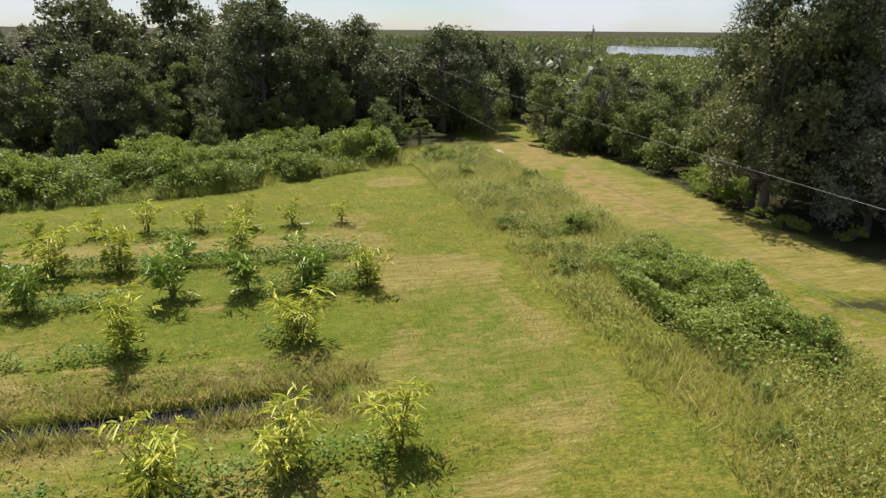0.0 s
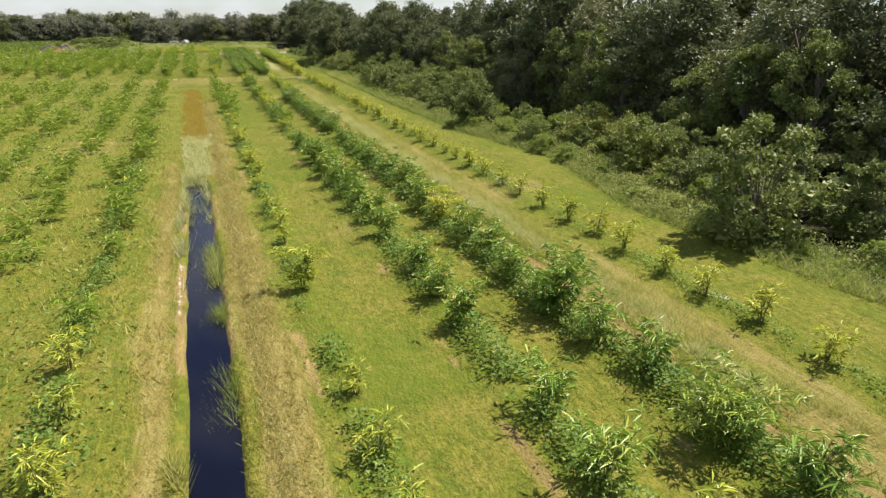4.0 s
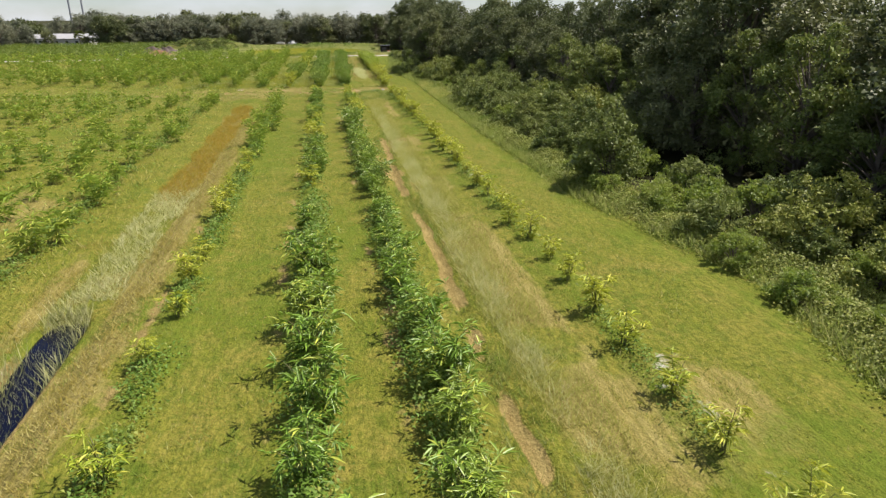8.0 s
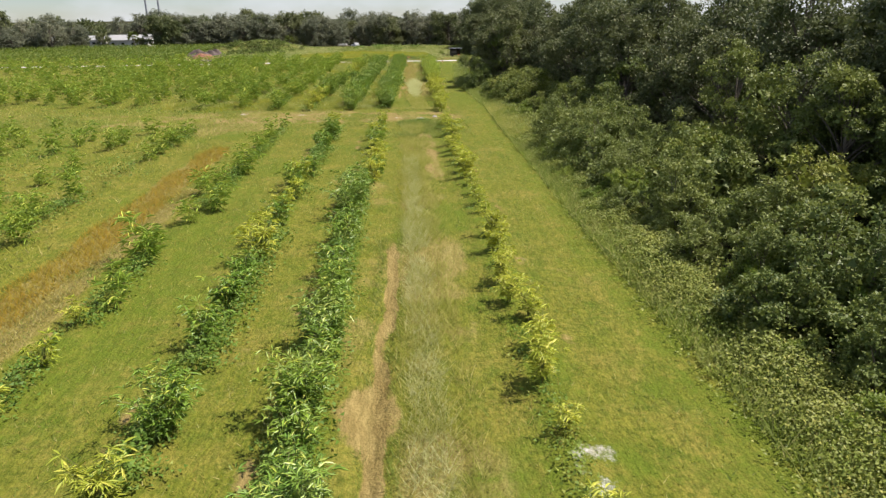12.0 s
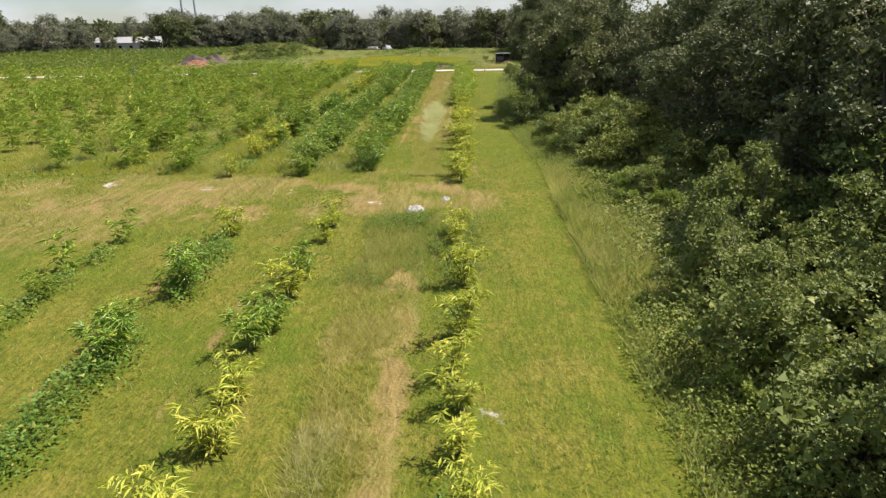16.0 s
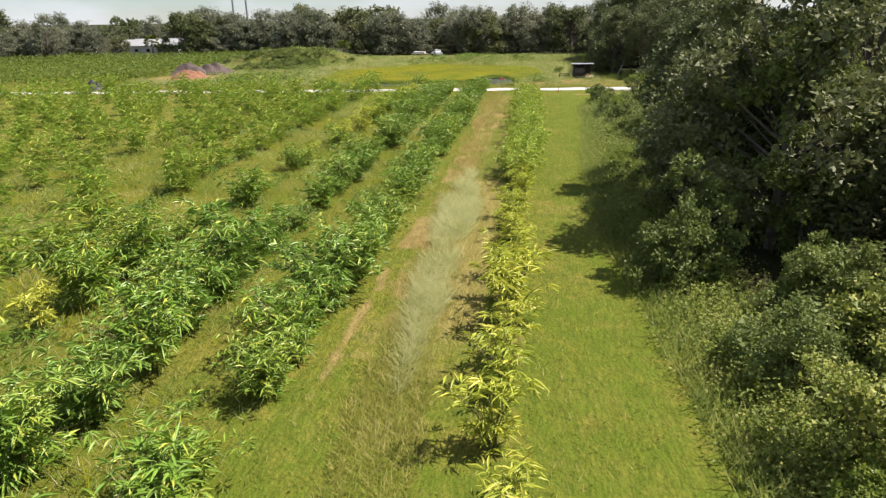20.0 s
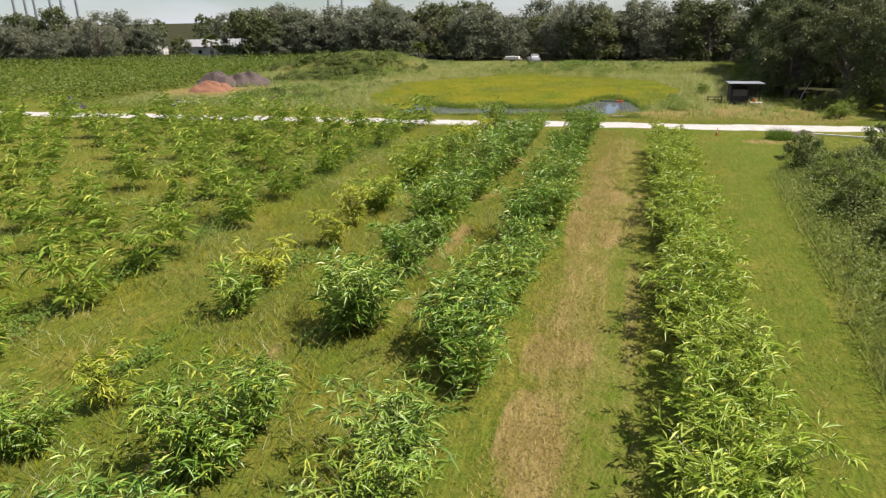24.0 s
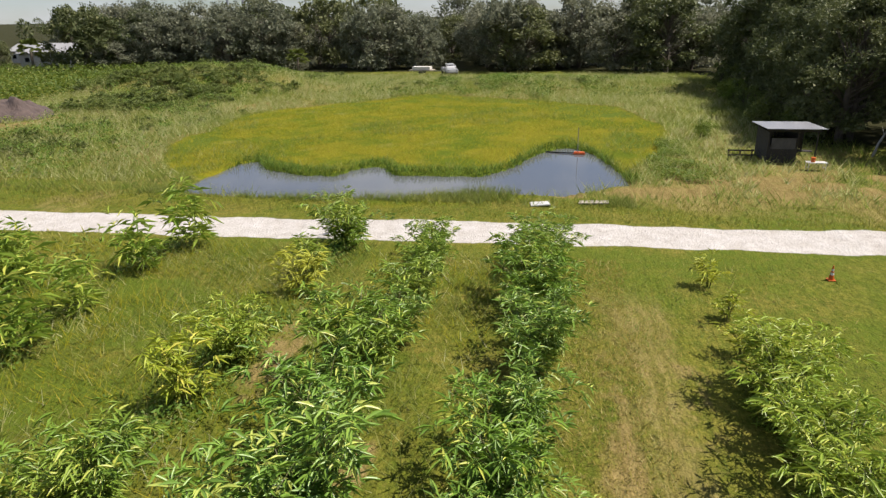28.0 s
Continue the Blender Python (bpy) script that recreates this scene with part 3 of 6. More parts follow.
    bog = mix_colour(nt, span(nt, noise_of(nt, 0.22, 5.0), 0.4, 0.58), (0.105, 0.14, 0.008), (0.2, 0.185, 0.012))
    bog = mix_colour(nt, span(nt, noise_of(nt, 0.3, 5.0, moved.outputs[0]), 0.6, 0.72, 0.0, 0.6), bog, (0.27, 0.25, 0.07))
    c = lay(grass, sa.outputs[0], streak, straw)
    c = lay(c, sb.outputs[2], fine, bog, 2.2)
    c = lay(c, sa.outputs[1], mid, green)
    c = lay(c, sa.outputs[2], streak, earth, 1.9)
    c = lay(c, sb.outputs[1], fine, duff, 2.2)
    c = mix_colour(nt, span(nt, noise_of(nt, 15.0, 6.0, None, 0.8), 0.42, 0.6, 0.0, 0.42), c, mix_colour(nt, 1.0, c, (0.5, 0.54, 0.46), "MULTIPLY"))
    c = mix_colour(nt, span(nt, noise_of(nt, 5.0, 6.0, streak_map.outputs[0], 0.75), 0.42, 0.6, 0.0, 0.62), c, mix_colour(nt, 1.0, c, (0.52, 0.56, 0.48), "MULTIPLY"))
    c = lay(c, sb.outputs[0], fine, shell, 2.4)
    nt.links.new(c, bsdf.inputs["Base Color"])
    bsdf.inputs["Roughness"].default_value = 0.95
    bsdf.inputs["Specular IOR Level"].default_value = 0.1
    bp = node(nt, "ShaderNodeBump", Strength=0.8, Distance=0.12)
    nt.links.new(maths(nt, "ADD", fine, maths(nt, "MULTIPLY", mid, 1.2)), bp.inputs["Height"])
    nt.links.new(bp.outputs[0], bsdf.inputs["Normal"])
    return m


def build_ground():
    xs, ys = axis(-320, 36, 0.8, 2600), axis(-30, 66, 0.44, 2600)
    xs = np.union1d(np.union1d(xs, np.arange(-261.7, -243, 0.36)), np.arange(-242.6, -235.8, 0.24))
    ys = np.union1d(np.union1d(ys, np.arange(18.6, 22.4, 0.17)), np.arange(34.8, 36.8, 0.16))
    X, Y = np.meshgrid(xs, ys, indexing="ij")
    Z = ground_height(X, Y)
    nx, ny = X.shape
    i, j = np.meshgrid(np.arange(nx - 1), np.arange(ny - 1), indexing="ij")
    k = (i * ny + j).ravel()
    me = mesh_np("ground", np.stack([X, Y, Z], -1), np.stack([k, k + ny, k + ny + 1, k + 1], 1), 4)
    dry, lush, soil, sand, litter_dark, marsh = [v.ravel() for v in ground_zones(X, Y)]
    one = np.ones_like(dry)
    for name, cols in (("zone_a", (dry, lush, soil, one)), ("zone_b", (sand, litter_dark, marsh, one))):
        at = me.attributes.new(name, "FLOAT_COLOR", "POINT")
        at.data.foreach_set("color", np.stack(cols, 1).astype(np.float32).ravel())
    me.polygons.foreach_set("use_smooth", np.ones(len(me.polygons), bool))
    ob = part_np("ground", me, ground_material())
    tagged(ob, "mown green and straw-yellow farm grass with soil tracks", "ground", kind="structure")


build_ground()


def water_material(name, colour, rough, gloss=0.5):
    m, nt, bsdf = material(name)
    bsdf.inputs["Base Color"].default_value = (*colour, 1)
    bsdf.inputs["Roughness"].default_value = rough
    bsdf.inputs["IOR"].default_value = 1.33
    bsdf.inputs["Specular IOR Level"].default_value = gloss
    bp = node(nt, "ShaderNodeBump", Strength=0.03, Distance=0.02)
    nt.links.new(noise_of(nt, 2.5, 3.0), bp.inputs["Height"])
    nt.links.new(bp.outputs[0], bsdf.inputs["Normal"])
    return m


WATER = water_material("dark_water", (0.004, 0.005, 0.012), 0.05, 0.24)
LAKE = water_material("open_water", (0.05, 0.055, 0.06), 0.12, 0.4)
# pale base colour stands for silt and for glints of the sky
POND = water_material("silt_glint_water", (0.1, 0.108, 0.115), 0.025, 1.0)


def sheet(name, x0, x1, y0, y1, z, mat):
    me = mesh_np(name, [(x0, y0, z), (x1, y0, z), (x1, y1, z), (x0, y1, z)], [0, 1, 2, 3], 4)
    return part_np(name, me, mat)


tagged(sheet("ditch_water", -63, 2, 18.9, 21.7, -0.42, WATER), "dark still water lying in a narrow farm ditch", "water", kind="structure")
tagged(sheet("pond_water", -262.5, -243.4, 13.5, 42.5, -0.24, POND), "still pond water reflecting pale sky", "water", kind="structure")
lake = part_np("lake_water", mesh_np("lake_water", [(156, 296, 0.3), (236, 449, 0.3), (300, 404, 0.3), (192, 266, 0.3)], [0, 3, 2, 1], 4), LAKE)
tagged(lake, "pale distant lake beyond the woods", "water", kind="structure")

# ---- kinds of plants ----
def bamboo_kind(height, spread, count, mat, seed, stems=7, leaf=0.19):
    """A young bamboo clump: arching culms, drooping lance leaves in fans at the twig ends."""
    rng = np.random.default_rng(seed)
    root = new("bamboo_plant")
    bm = bmesh.new()
    base, way = [], []
    fan = 6
    sprays = max(3, count // (stems * fan))
    for s in range(stems):
        a, out = rng.random() * 2 * np.pi, spread * (0.25 + 0.65 * rng.random())
        h = height * (0.55 + 0.45 * rng.random())
        foot = np.array([np.cos(a), np.sin(a), 0]) * 0.12 * spread * rng.random()
        pts = [foot + np.array([np.cos(a) * out * t ** 2.0, np.sin(a) * out * t ** 2.0, h * (t - 0.12 * t ** 3)]) for t in np.linspace(0, 1, 5)]
        tube(bm, [p - np.array([0, 0, 0.08 if k == 0 else 0]) for k, p in enumerate(pts)], [0.018, 0.016, 0.013, 0.009, 0.004], 4)
        for t in np.append(0.1 + 0.9 * rng.random(sprays - 1) ** 0.9, 1.0):
            k = min(int(t * 4), 3)
            p = pts[k] + (pts[k + 1] - pts[k]) * (t * 4 - k)
            b = rng.random() * 2 * np.pi
            twig = p + np.array([np.cos(b), np.sin(b), 0.15 + 0.3 * rng.normal()]) * spread * 0.34 * (0.15 + 0.85 * rng.random()) * (1.25 - 0.6 * t)
            lift = 0.25 + 0.35 * rng.normal()
            for c in b + np.linspace(-1.25, 1.25, fan) + 0.22 * rng.normal(size=fan):
                base.append(twig + 0.03 * rng.normal(size=3))
                way.append(np.array([np.cos(c), np.sin(c), lift + 0.22 * rng.normal()]))
    base, way = np.array(base), np.array(way)
    n = len(base)
    L = leaf * (0.75 + 0.95 * rng.random(n))
    v, f = leaves(base, way, L, L * (0.12 + 0.045 * rng.random(n)), 0.24, rng)
    v[:, 2] = np.maximum(v[:, 2], 0.02)
    part("stool", bm, CULM, root)
    part_np("foliage", mesh_np("foliage", v, f, 3), mat, root)
    return root


def crown_leaves(rng, clumps, per, size, squash=0.8):
    """Leaf clumps: centres with radii, leaves on the outside of each, facing outward and upward."""
    base, way, L = [], [], []
    for c, r in clumps:
        d = rng.normal(size=(per, 3))
        d[:, 2] += 0.25
        d /= np.linalg.norm(d, axis=1, keepdims=True)
        rad = r * (0.55 + 0.5 * rng.random((per, 1)))
        base.append(np.array(c) + d * rad * np.array([1, 1, squash]))
        way.append(d * 0.5 + rng.normal(size=(per, 3)) * 0.65)
        L.append(size * (0.7 + 0.6 * rng.random(per)))
    return np.concatenate(base), np.concatenate(way), np.concatenate(L)


def leaf_masses(rng, lobes, tufts, per, size, core, aspect, squash=0.8):
    """Foliage in three steps: lobes, tufts over the top and outside of each lobe, leaves on each tuft, and a core of
    larger flakes added to block light and view.
    """
    pieces = []
    for c, r in lobes:
        d = rng.normal(size=(tufts, 3))
        d[:, 2] += 0.45
        d /= np.linalg.norm(d, axis=1, keepdims=True)
        mid = np.asarray(c) + d * r * (0.6 + 0.4 * rng.random((tufts, 1))) * np.array([1, 1, squash])
        rad = r * (0.24 + 0.22 * rng.random(tufts))
        e = rng.normal(size=(tufts, per, 3))
        e[:, :, 2] += 0.4
        e /= np.linalg.norm(e, axis=2, keepdims=True)
        b = mid[:, None] + e * rad[:, None, None] * (0.45 + 0.65 * rng.random((tufts, per, 1))) * np.array([1, 1, 0.7])
        w = (e * 0.7 + rng.normal(size=e.shape) * 0.5).reshape(-1, 3)
        L = size * (0.65 + 0.7 * rng.random(tufts * per))
        pieces.append(flakes(b.reshape(-1, 3), w, L, L * aspect, rng))
        inner = np.asarray(c) + np.clip(rng.normal(size=(core, 3)), -1.6, 1.6) * r * 0.3 * np.array([1, 1, squash])
        L = min(0.34, r * 0.34) * (0.7 + 0.6 * rng.random(core)) * (1.5 if size > 0.28 else 1.0)
        pieces.append(flakes(inner, rng.normal(size=(core, 3)), L, L * 0.9, rng))
    return join_np(pieces)


def tree_kind(name, height, width, trunk_h, mat, seed, lobes=34, tufts=7, per=30, size=0.2, aspect=0.75, lean=0.0):
    """A broad-leaved tree: tapered trunk, limbs to every lobe, an uneven crown of leaf clumps with gaps."""
    rng = np.random.default_rng(seed)
    root = new(name)
    bm = bmesh.new()
    top = np.array([lean * height, 0, height * 0.72])
    trunk = [np.array([lean * height * t ** 2 + 0.15 * rng.normal() * t, 0.15 * rng.normal() * t, height * 0.72 * t - 0.15 * (t == 0)]) for t in (0, 0.25, 0.5, 0.75, 1)]
    r0 = 0.024 * height
    tube(bm, trunk, [r0 * 1.3, r0, r0 * 0.8, r0 * 0.55, r0 * 0.25], 8)
    clumps = []
    for k in range(lobes):
        a = rng.random() * 2 * np.pi
        u = rng.random()
        z = trunk_h + (height - trunk_h) * (0.04 + 0.92 * u)
        belly = math.sin(math.pi * min(1, 0.18 + 0.78 * u)) ** 0.7
        rad = width / 2 * belly * (0.45 + 0.55 * rng.random() ** 0.5)
        c = np.array([np.cos(a) * rad + lean * z, np.sin(a) * rad, z])
        r = width * (0.10 + 0.09 * rng.random())
        clumps.append((c, r))
        t = min(0.95, max(0.2, (z / height - 0.12)))
        i = min(int(t * 4), 3)
        s = trunk[i] + (trunk[i + 1] - trunk[i]) * (t * 4 - i)
        mid = (s + c) / 2 + np.array([0, 0, 0.06 * height * rng.normal() * 0.4])
        tube(bm, [s, mid, c], [r0 * 0.32, r0 * 0.2, 0.02], 4, False)
    v, f = leaf_masses(rng, clumps, tufts, per, size, 50, aspect)
    part("trunk", bm, BARK, root)
    part_np("crown", mesh_np("crown", v, f, 3), mat, root)
    return root


def pine_kind(height, width, seed):
    rng = np.random.default_rng(seed)
    root = new("pine_tree")
    bm = bmesh.new()
    tube(bm, [(0, 0, -0.2), (0.1, 0, height * 0.4), (0, 0.1, height * 0.8), (0, 0, height)], [0.3, 0.22, 0.12, 0.03], 8)
    clumps = []
    for k in range(46):
        u = rng.random()
        z = height * (0.28 + 0.7 * u)
        a, rad = rng.random() * 2 * np.pi, width / 2 * (1 - 0.62 * u) * (0.4 + 0.6 * rng.random())
        c = np.array([np.cos(a) * rad, np.sin(a) * rad, z])
        clumps.append((c, 0.75 + 0.35 * rng.random()))
        tube(bm, [(0, 0, z - 0.5), c], [0.06, 0.02], 4, False)
    base, way, L = crown_leaves(rng, clumps, 130, 0.42, 0.6)
    v, f = leaves(base, way, L, L * 0.14, 0.1, rng)
    part("trunk", bm, BARK, root)
    part_np("crown", mesh_np("crown", v, f, 3), PINE, root)
    return root


def shrub_kind(height, width, mat, seed, lobes=16, tufts=5, per=24, size=0.14, aspect=0.7):
    rng = np.random.default_rng(seed)
    root = new("shrub")
    bm = bmesh.new()
    clumps = []
    for k in range(lobes):
        a, u = rng.random() * 2 * np.pi, rng.random()
        rad = width / 2 * math.sqrt(rng.random()) * (1.2 - 0.6 * u)
        shoot = rng.random() < 0.3
        c = np.array([np.cos(a) * rad, np.sin(a) * rad, height * (0.1 + (0.95 if shoot else 0.66) * u)])
        clumps.append((c, width * ((0.06 if shoot else 0.11) + 0.10 * rng.random())))
        tube(bm, [(0.05 * k % 0.2, 0, -0.1), c * np.array([0.4, 0.4, 0.6]), c], [0.035, 0.025, 0.01], 4, False)
    v, f = leaf_masses(rng, clumps, tufts, per, size, 38, aspect)
    v[:, 2] = np.maximum(v[:, 2], 0.0)
    part("branch_frame", bm, BARK, root)
    part_np("foliage", mesh_np("foliage", v, f, 3), mat, root)
    return root


def spin(x, y, s=1.0, z=None, sz=None, turn=None):
    z = float(ground_height(np.array(x), np.array(y))) if z is None else z
    return pose(x, y, z, 0, 0, random.uniform(0, 360) if turn is None else turn) @ Matrix.Diagonal((s, s, sz or s, 1))


def label_of(root, label, category, group=""):
    return tagged(root, label, category, group)


YOUNG = [bamboo_kind(1.3, 0.6, 190, BAMBOO_YELLOW, 20 + k, 6, 0.22) for k in range(4)]
MIDDLE = [bamboo_kind(1.75, 0.9, 500, BAMBOO, 40 + k, 10, 0.25) for k in range(4)]
MIDDLE_Y = [bamboo_kind(1.75, 0.85, 440, BAMBOO_YELLOW, 50 + k, 10, 0.25) for k in range(3)]
BIG = [bamboo_kind(2.3, 1.5, 1700, BAMBOO, 60 + k, 18, 0.235) for k in range(3)]
GOLD = [bamboo_kind(2.25, 1.5, 1700, BAMBOO_GOLD, 80 + k, 18, 0.235) for k in range(3)]
DEEP = [bamboo_kind(2.4, 1.55, 1800, BAMBOO_DEEP, 70 + k, 18, 0.24) for k in range(4)]
for kinds, text in ((YOUNG, "small young bamboo plant with yellow-green lance leaves"), (MIDDLE, "leafy green young bamboo clump planted in a field row"),
                    (MIDDLE_Y, "leafy yellow-green bamboo clump planted in a field row"), (BIG, "tall bushy bright green bamboo clump in a row"),
                    (GOLD, "tall bushy yellow-green bamboo clump beside the lane"), (DEEP, "tall bushy dark green bamboo clump in a row")):
    for root in kinds:
        label_of(root, text, "bamboo plant", "bamboo plants in field rows")

random.seed(4)


def plant_row(y_at, x0, x1, step, pick, skip=0.06, jitter=0.35, size=(0.8, 1.15), uneven=0.2):
    x = x0
    while x > x1:
        if random.random() > skip:
            grown = 1.35 if x > -14 else 1.15 if x > -60 else 1.0 if x > -154 else 1.22 if x > -170 else 1.0 if x > -185 else 1.1
            put_thing(random.choice(pick(x)), spin(x + random.uniform(-jitter, jitter), y_at(x) + random.uniform(-0.3, 0.3), grown * random.uniform(*size)))
        x -= step * random.uniform(1 - uneven, 1 + uneven)


# lower plot: five rows beside the ditch, one beyond it
plant_row(lambda x: 40.8, 3.7, -78, 2.97, lambda x: YOUNG, 0.02, 0.15, (1.0, 1.4), 0.02)
plant_row(lambda x: 40.9, -79, -138.5, 2.1, lambda x: YOUNG + MIDDLE_Y * 2, 0.05, 0.3, (0.8, 1.05))
plant_row(lambda x: 34.3 if x > -30 else 33.7, 3.9, -60, 3.05, lambda x: MIDDLE * 2 + MIDDLE_Y * 2 if x > -16 else MIDDLE * 2 + BIG[:1] + MIDDLE_Y[:1], 0.04, 0.4, (0.95, 1.2), 0.05)
plant_row(lambda x: 33.7, -61, -112, 2.1, lambda x: MIDDLE * 2 + DEEP[:1] + BIG[:1], 0.05, 0.5, (0.85, 1.15))
plant_row(lambda x: 34.3, -112, -138, 2.4, lambda x: MIDDLE[:2] + MIDDLE_Y, 0.08, 0.4, (0.85, 1.1))
plant_row(lambda x: 29.9, 4.1, -60, 3.05, lambda x: MIDDLE + MIDDLE_Y[:1], 0.05, 0.4, (0.95, 1.25), 0.05)
plant_row(lambda x: 29.7, -61, -138, 2.5, lambda x: MIDDLE[:2] + MIDDLE_Y if x < -98 else MIDDLE + MIDDLE_Y[:1] + BIG[:1], 0.24, 0.6, (0.8, 1.2))
plant_row(lambda x: 24.6, 0.3, -92, 3.1, lambda x: MIDDLE_Y * 3 + YOUNG if x > -24 else MIDDLE_Y + YOUNG * 2, 0.2, 0.5, (0.85, 1.15), 0.2)
plant_row(lambda x: 16.1, 3.0, -36, 3.4, lambda x: MIDDLE_Y if x > -6 else MIDDLE_Y + YOUNG * 2, 0.16, 0.4, (0.9, 1.2), 0.12)
# upper plot
plant_row(lambda x: 41.2 + (x + 147) * -0.009, -147.5, -184, 2.1, lambda x: MIDDLE_Y * 2 + YOUNG[:1], 0.03, 0.2, (0.9, 1.2))
plant_row(lambda x: 41.6 if x > -192 else 42.1, -184.5, -227, 1.5, lambda x: GOLD, 0.0, 0.2, (0.82, 1.08))
plant_row(lambda x: 42.0, -229, -236, 2.6, lambda x: YOUNG, 0.0, 0.2, (0.9, 1.2))
plant_row(lambda x: 34.4 + (x + 151) * -0.021, -151, -236, 1.75, lambda x: BIG + DEEP if x < -155 else BIG * 2 + DEEP[:1] + MIDDLE, 0.08, 0.35, (0.75, 1.15))
plant_row(lambda x: 30.2 + (x + 149) * -0.018, -149, -236, 2.3, lambda x: DEEP * 2 + BIG if x < -155 else BIG + DEEP[:2] + MIDDLE, 0.14, 0.5, (0.75, 1.25))
plant_row(lambda x: 25.3 + (x + 150) * -0.03, -150, -236, 2.6, lambda x: MIDDLE + MIDDLE_Y + BIG + GOLD, 0.1, 0.6, (0.8, 1.2))


def leaf_arrays(kind):
    me = [o for o in kind.children if o.name.startswith("foliage")][0].data
    v, f = np.empty(len(me.vertices) * 3, np.float32), np.empty(len(me.loops), np.int32)
    me.vertices.foreach_get("co", v)
    me.loops.foreach_get("vertex_index", f)
    return v.reshape(-1, 3).astype(float), f.reshape(-1, 3)


def far_rows():
    """The rows further out, too many to count."""
    pieces = []
    rng = np.random.default_rng(5)
    def thin(kind, share):
        v, f = leaf_arrays(kind)
        keep = np.random.default_rng(1).random(len(f) // 2) < share
        q = f.reshape(-1, 6)[keep]
        c = v[q].mean(1, keepdims=True)
        return (c + (v[q] - c) * 1.15).reshape(-1, 3), np.arange(q.size).reshape(-1, 3)
    small, large = [thin(k, 0.75) for k in YOUNG], [thin(k, 0.55) for k in MIDDLE + MIDDLE_Y]
    lower = [(16.3, -38), (24.6, -94)] + [(y, 2) for y in (11.8, 7.4, *np.arange(3.0, -84, -4.5))]
    upper = [(y, -151.0 - 0.2 * (20.8 - y)) for y in np.arange(20.8, -84, -4.55)]
    for plot, rows, x1 in ((0, lower, -137), (1, upper, -236)):
        for y, x0 in rows:
            for x in np.arange(x0, x1, (-2.9 if plot else -3.1) if y > -20 else -3.8):
                if rng.random() < 0.16:
                    continue
                pick = large if (plot and y > -16) or (y > -2 and rng.random() < 0.5) else small
                v, f = pick[rng.integers(len(pick))]
                s = (0.75 + 0.5 * rng.random()) * (1.55 if plot else 1.25) * (1.0 if pick is large else 1.35)
                a = rng.random() * 6.28
                r = np.array([[np.cos(a), -np.sin(a), 0], [np.sin(a), np.cos(a), 0], [0, 0, 1]]) * s
                c = np.array([x + rng.normal() * 0.7, y + rng.normal() * 0.5, 0])
                pieces.append((v @ r.T + c, f))
    v, f = join_np(pieces)
    ob = part_np("distant_bamboo_rows", mesh_np("distant_bamboo_rows", v, f, 3), BAMBOO_FIELD)
    tagged(ob, "many distant bamboo plants in long field rows", "bamboo plants", kind="stuff")


far_rows()

# ---- woods ----
OAKS = [tree_kind("oak_tree", 9.5 + k * 0.8, 8.5, 1.0, OAK, 100 + k, 46, 8, 34, 0.19, 0.85) for k in range(4)]
GREENS = [tree_kind("broadleaf_tree", 8.0 + k, 6.5, 0.6, SHRUB, 120 + k, 42, 8, 32, 0.16, 0.8) for k in range(3)]
GREYS = [tree_kind("moss_hung_tree", 9.0 + k, 8.5, 0.6, GREY_TREE, 140 + k, 46, 8, 34, 0.18, 0.75) for k in range(3)]
FAR_OAKS = [tree_kind("oak_tree", 9.5 + k, 10, 0.5, OAK, 180 + k, 44, 6, 20, 0.32, 0.85) for k in range(3)]
FAR_GREYS = [tree_kind("moss_hung_tree", 9.0 + k, 10, 0.3, GREY_TREE, 190 + k, 44, 6, 20, 0.3, 0.75) for k in range(3)]
PINES = [pine_kind(16.0, 7.5, 160)]
BUSH = [shrub_kind(3.0 + 0.5 * k, 4.0, SHRUB, 200 + k, 28, 6, 26, 0.14, 0.8) for k in range(3)]
VINES = [shrub_kind(1.9 + 0.3 * k, 3.6, VINE, 220 + k, 24, 6, 24, 0.13, 0.85) for k in range(3)]
MOUNDS = [shrub_kind(4.0 + 0.4 * k, 6.4, THICKET if k % 2 else SHRUB, 260 + k, 46, 6, 28, 0.13, 0.85) for k in range(4)]
LOW = [shrub_kind(1.0 + 0.2 * k, 2.2, VINE, 240 + k, 14, 5, 18, 0.11, 0.85) for k in range(3)]
for kinds, text, cat, grp in ((OAKS + FAR_OAKS, "dark green oak tree with dense crown in the woods", "tree", "woodland trees"), (GREENS, "broad-leaved green tree at the edge of the woods", "tree", "woodland trees"),
                              (GREYS + FAR_GREYS, "grey-green tree hung with moss", "tree", "woodland trees"), (PINES, "tall dark pine tree beside the sandy track", "tree", "woodland trees"),
                              (BUSH, "dark green rounded shrub at the woods edge", "shrub", "edge shrubs"), (VINES, "bright green vine-covered shrub thicket", "shrub", "edge shrubs"),
                              (LOW, "low leafy green bush in rough grass", "shrub", "edge shrubs"), (MOUNDS, "broad vine-smothered mound of green shrubs", "shrub", "edge shrubs")):
    for root in kinds:
        label_of(root, text, cat, grp)

random.seed(9)


def scatter(kinds, x, y, size=(0.85, 1.15), stretch=(0.9, 1.15)):
    s = random.uniform(*size)
    return put_thing(random.choice(kinds), spin(x, y, s, None, s * random.uniform(*stretch)))


